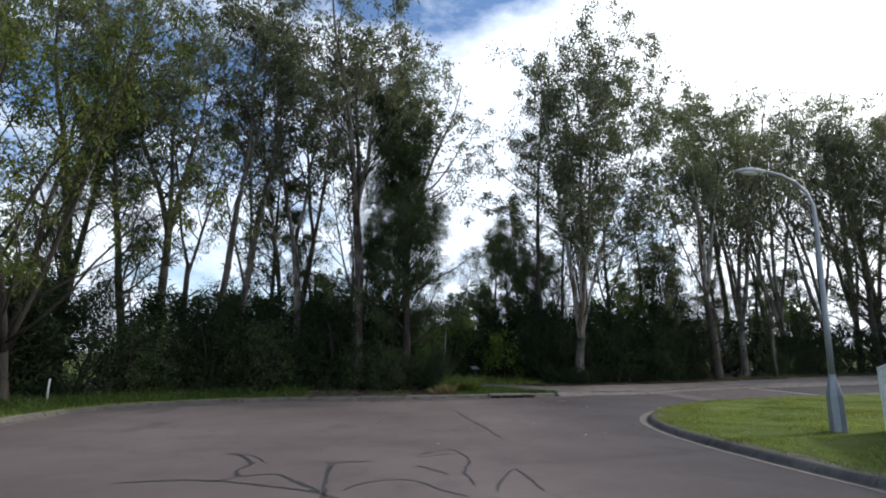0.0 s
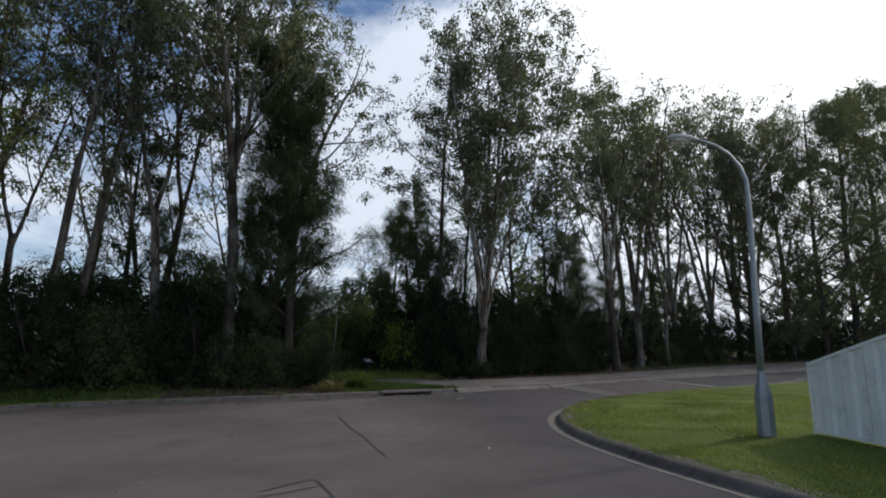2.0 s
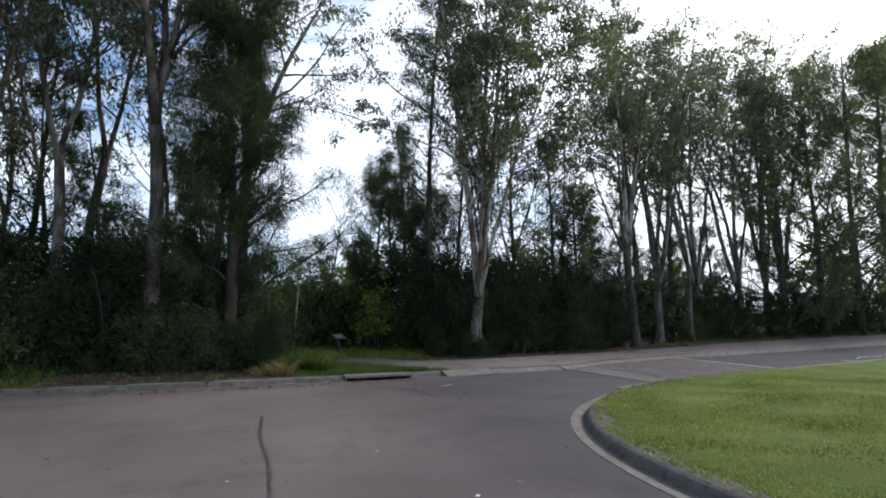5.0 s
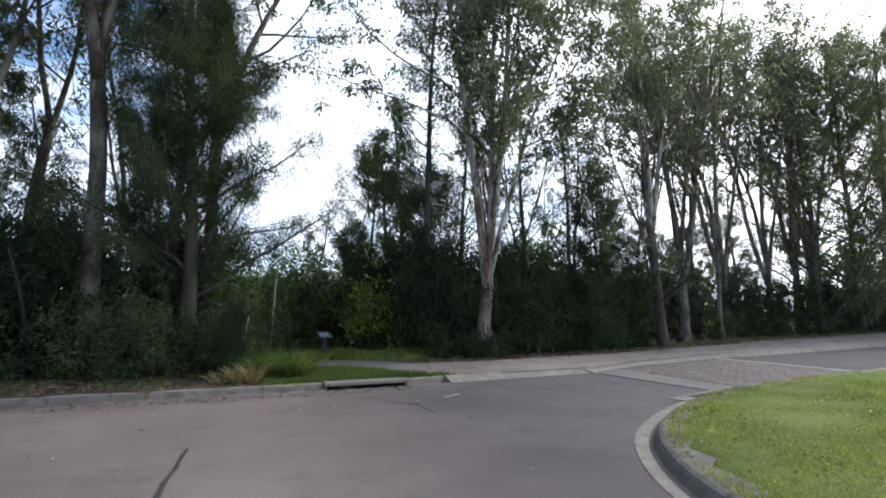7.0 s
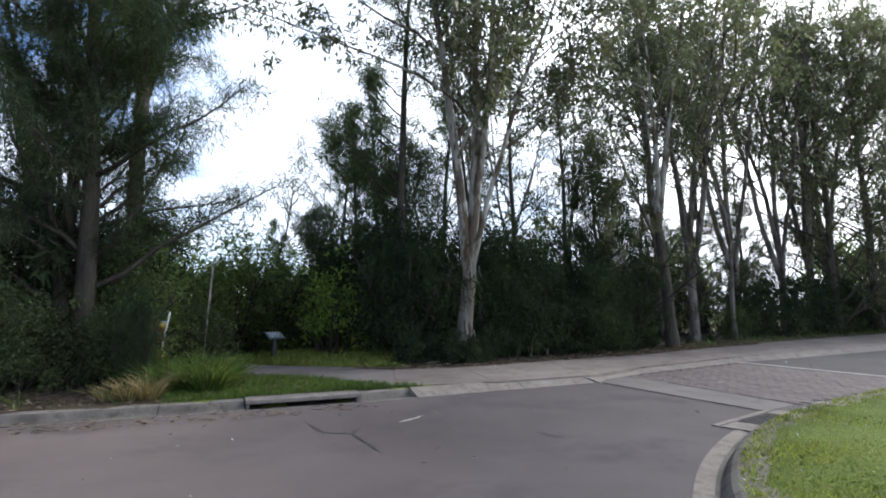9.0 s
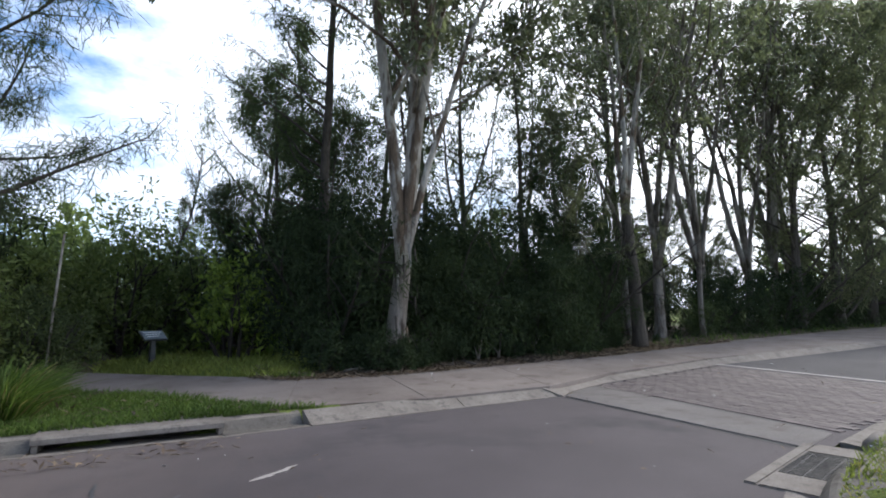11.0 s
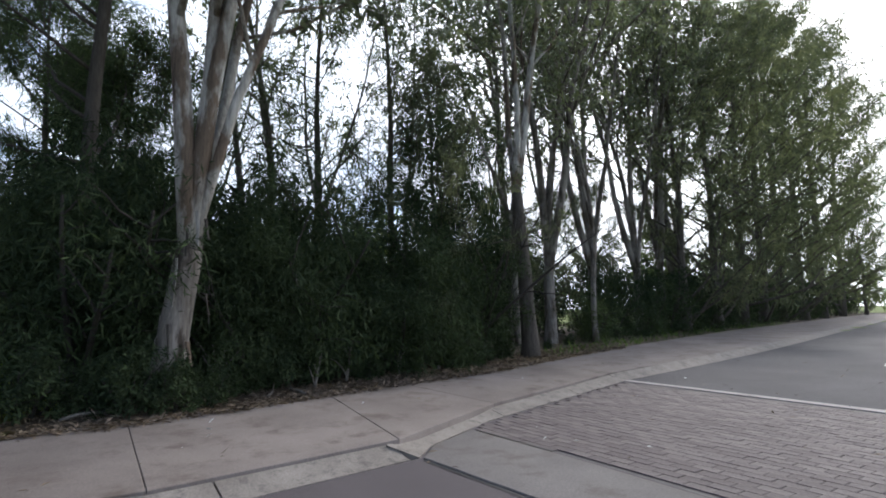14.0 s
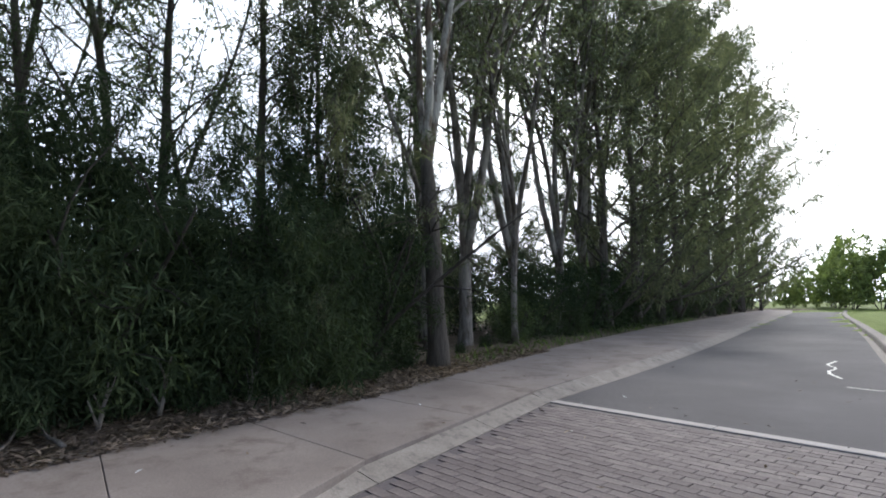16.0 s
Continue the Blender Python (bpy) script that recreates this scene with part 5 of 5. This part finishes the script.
def tussock(seed, x, y, count, high, spread, material, label):
    rng = np.random.default_rng(seed)
    a, r = rng.random(count) * 6.283, np.sqrt(rng.random(count)) * spread
    px, py = r * np.cos(a), r * np.sin(a)
    p = np.stack([px, py, np.full(count, -0.03)], -1)
    out = np.stack([np.cos(a) * (0.12 + 0.6 * r / spread), np.sin(a) * (0.12 + 0.6 * r / spread), np.ones(count)], -1) + rng.normal(size=(count, 3)) * 0.22
    out /= np.linalg.norm(out, axis=1, keepdims=True)
    h = high * (0.55 + 0.6 * rng.random(count))[:, None]
    mid = p + out * h * 0.6
    tip = p + out * h * np.array([1.3, 1.3, 0.84])
    w = np.cross(out, rand_dirs(rng, count))
    w /= np.linalg.norm(w, axis=1, keepdims=True)
    w *= 0.006
    q = np.concatenate([np.stack([p - w, p + w, mid + w, mid - w], 1), np.stack([mid - w, mid + w, tip + w * 0.15, tip - w * 0.15], 1)])
    t = thing("tussock", at(x, y), label, "grass clump", "grass clumps")
    dead = np.tile(rng.random(count) < 0.07, 2)
    put("blade_mass", quads_mesh("blade_mass", q[~dead], material), t)
    tagged(put("withered_blades", quads_mesh("withered_blades", q[dead], M_BLADE_DRY), t), "withered straw-coloured blades")


for k, (x, y, n, h, s) in enumerate([(1.0, 20.15, 1300, 0.62, 0.30), (0.5, 20.15, 900, 0.58, 0.28), (0.0, 20.6, 800, 0.66, 0.3), (0.75, 20.8, 800, 0.68, 0.3)]):
    tussock(401 + k, x, y, n, h, s, M_BLADE_LONG, "tall arching green mat-rush clump by the footpath")
for k, (x, y, n, h, s) in enumerate([(0.36, 19.45, 160, 0.5, 0.10), (0.12, 19.4, 110, 0.42, 0.1), (-0.2, 19.5, 80, 0.36, 0.1)]):
    tussock(421 + k, x, y, n, h, s, M_BLADE_DRY, "dry straw-coloured grass clump at the kerb")


# ---------------------------------------------------------------- leaf litter
def litter(name, seed, x, y, z, size, material, label):
    rng = np.random.default_rng(seed)
    n = len(x)
    p = np.stack([x, y, z + 0.006 + 0.012 * rng.random(n)], -1)
    a = rng.random(n) * 6.283
    d = np.stack([np.cos(a), np.sin(a), rng.normal(size=n) * 0.22], -1)
    w = np.stack([-np.sin(a), np.cos(a), rng.normal(size=n) * 0.35], -1)
    ln = (size * (0.5 + rng.random(n)))[:, None]
    mid = p + d * ln * 0.45 + np.array([0, 0, 0.006])
    tagged(put(name, quads_mesh(name, np.stack([p, mid + w * ln * 0.095, p + d * ln, mid - w * ln * 0.095], 1), material)), label, "leaf litter", kind="stuff")


def surface(x, y):
    near, far = far_from([a for a, b in PATH_PAIRS], x, y), far_from(PATH_FAR, x, y)
    zp = 0.121 + 0.084 * near / (near + far + 1e-6)
    return np.where(inside(PATH_AREA, x, y), zp, np.where(inside(ROAD, x, y), 0.012, ground_height(x, y)))


def spread_along(rng, line, n, lo, hi, x_range):
    pts = [p for p in resample(line, 0.1) if x_range[0] <= p[0] <= x_range[1]]
    k = rng.integers(0, len(pts) - 1, n)
    p = np.array(pts)[k]
    return p[:, 0] + rng.normal(size=n) * 0.05, p[:, 1] + lo + (hi - lo) * rng.random(n) ** 1.3


lr = np.random.default_rng(501)
x, y = spread_along(lr, PATH_FAR, 17000, -0.22, 1.15, (3.4, 17.0))
litter("leaf_litter", 502, x, y, surface(x, y), 0.095, M_LITTER, "dry curled gum leaves along the footpath's back edge")
x, y = spread_along(lr, NORTH_EDGE, 480, -0.65, 0.35, (-3.0, 3.6))
litter("gutter_leaves", 503, x, y, surface(x, y), 0.10, M_LITTER, "dry leaves lying in the gutter")
x, y = lr.uniform(-4, 19, 420), lr.uniform(9, 26, 420)
ok = inside(ROAD, x, y) | inside(PATH_AREA, x, y)
litter("scattered_leaves", 504, x[ok], y[ok], surface(x[ok], y[ok]), 0.07, M_LITTER, "single dry leaves scattered on road and footpath")
x, y = lr.uniform(-12, 4, 9000), lr.uniform(18.4, 21.4, 9000)
ok = on_verge(x, y)
litter("bush_litter", 505, x[ok], y[ok], ground_height(x[ok], y[ok]), 0.12, M_LITTER, "brown leaf litter under the bush edge")


x, y = lr.uniform(-4, 17, 110), lr.uniform(9, 25, 110)
ok = inside(ROAD, x, y) | inside(PATH_AREA, x, y)
litter("pale_bits", 506, x[ok], y[ok], surface(x[ok], y[ok]), 0.05, M_PAPER, "tiny pale bits of litter on the road")


def fallen_stick(seed, x, y, length, turn, label):
    rng = np.random.default_rng(seed)
    st = bend(rng, (0, 0, 0.02), (1, 0, 0.25), length, 5, 0.12, -0.03)
    v = [tube(st, [0.022, 0.02, 0.017, 0.014, 0.010, 0.006], 5)]
    p, d = along(st, 0.5)
    v.append(tube(bend(rng, p, outward(rng, d, 40), length * 0.4, 3, 0.1, 0.05), [0.012, 0.010, 0.007, 0.004], 4))
    stick = put("fallen_stick", mesh_from("fallen_stick", *joined(v), M_BARK_GREY, True))
    stick.matrix_basis = at(x, y, turn)
    tagged(stick, label, "stick", "fallen sticks")


for k, (x, y, l, t) in enumerate([(4.9, 22.6, 0.7, 20), (7.0, 23.2, 0.6, 70), (7.5, 23.3, 0.55, 110), (10.2, 24.7, 0.5, 60)]):
    fallen_stick(601 + k, x, y, l, t, "dead grey branch lying on the litter")


# ---------------------------------------------------------------- pavers
def build_pavers():
    paving = thing("paver_field", Matrix(), "red-brown concrete pavers in running bond", "paving", kind="structure")
    area = [(8.78, 21.08), (8.97, 19.4), (9.16, 17.44)] + [p for p in KERB_SE if 9.6 < p[0] < 13.1] + [(13.30, 18.76), (12.88, 22.86)]
    d, n = unit(EDGE_A, EDGE_B)
    u, v = Vector((d.x, d.y)), Vector((-d.y, d.x))
    bm = bmesh.new()
    box(bm, (0.2155, 0.1075, 0.06), None, 0.0)
    top = [e for e in bm.edges if all(q.co.z > 0 for q in e.verts)]
    bmesh.ops.bevel(bm, geom=top, offset=0.004, segments=1, affect="EDGES")
    me = bpy.data.meshes.new("paver")
    bm.to_mesh(me)
    bm.free()
    me.materials.append(M_PAVER)
    rng = random.Random(9)
    spots = []
    o = Vector(EDGE_A)
    for i in range(-25, 60):
        for j in range(-60, 5):
            c = o + u * (i * 0.22 + (0.11 if j % 2 else 0)) + v * (j * 0.112)
            spots.append((c.x, c.y))
    xs, ys = np.array([s[0] for s in spots]), np.array([s[1] for s in spots])
    ok = inside(area, xs, ys)
    xs, ys = xs[ok], ys[ok]
    order = np.argsort(np.hypot(xs - 9.6, ys - 19.9))
    turn = math.degrees(math.atan2(u.y, u.x))
    rest_v, rest_f = [], []
    base = [q.co.copy() for q in me.vertices]
    polys = [tuple(p.vertices) for p in me.polygons]
    for k, idx in enumerate(order):
        m = pose(xs[idx], ys[idx], -0.020 + rng.uniform(-0.002, 0.002), rng.uniform(-0.7, 0.7), rng.uniform(-0.7, 0.7), turn + rng.uniform(-0.6, 0.6))
        if k < 300:
            put("paver", me, paving).matrix_basis = m
        else:
            off = len(rest_v)
            rest_v += [m @ q for q in base]
            rest_f += [tuple(a + off for a in p) for p in polys]
    ob = put("pavers_beyond", mesh_from("pavers_beyond", rest_v, rest_f, M_PAVER_REST), paving)
    ob["kind"] = "stuff"


build_pavers()
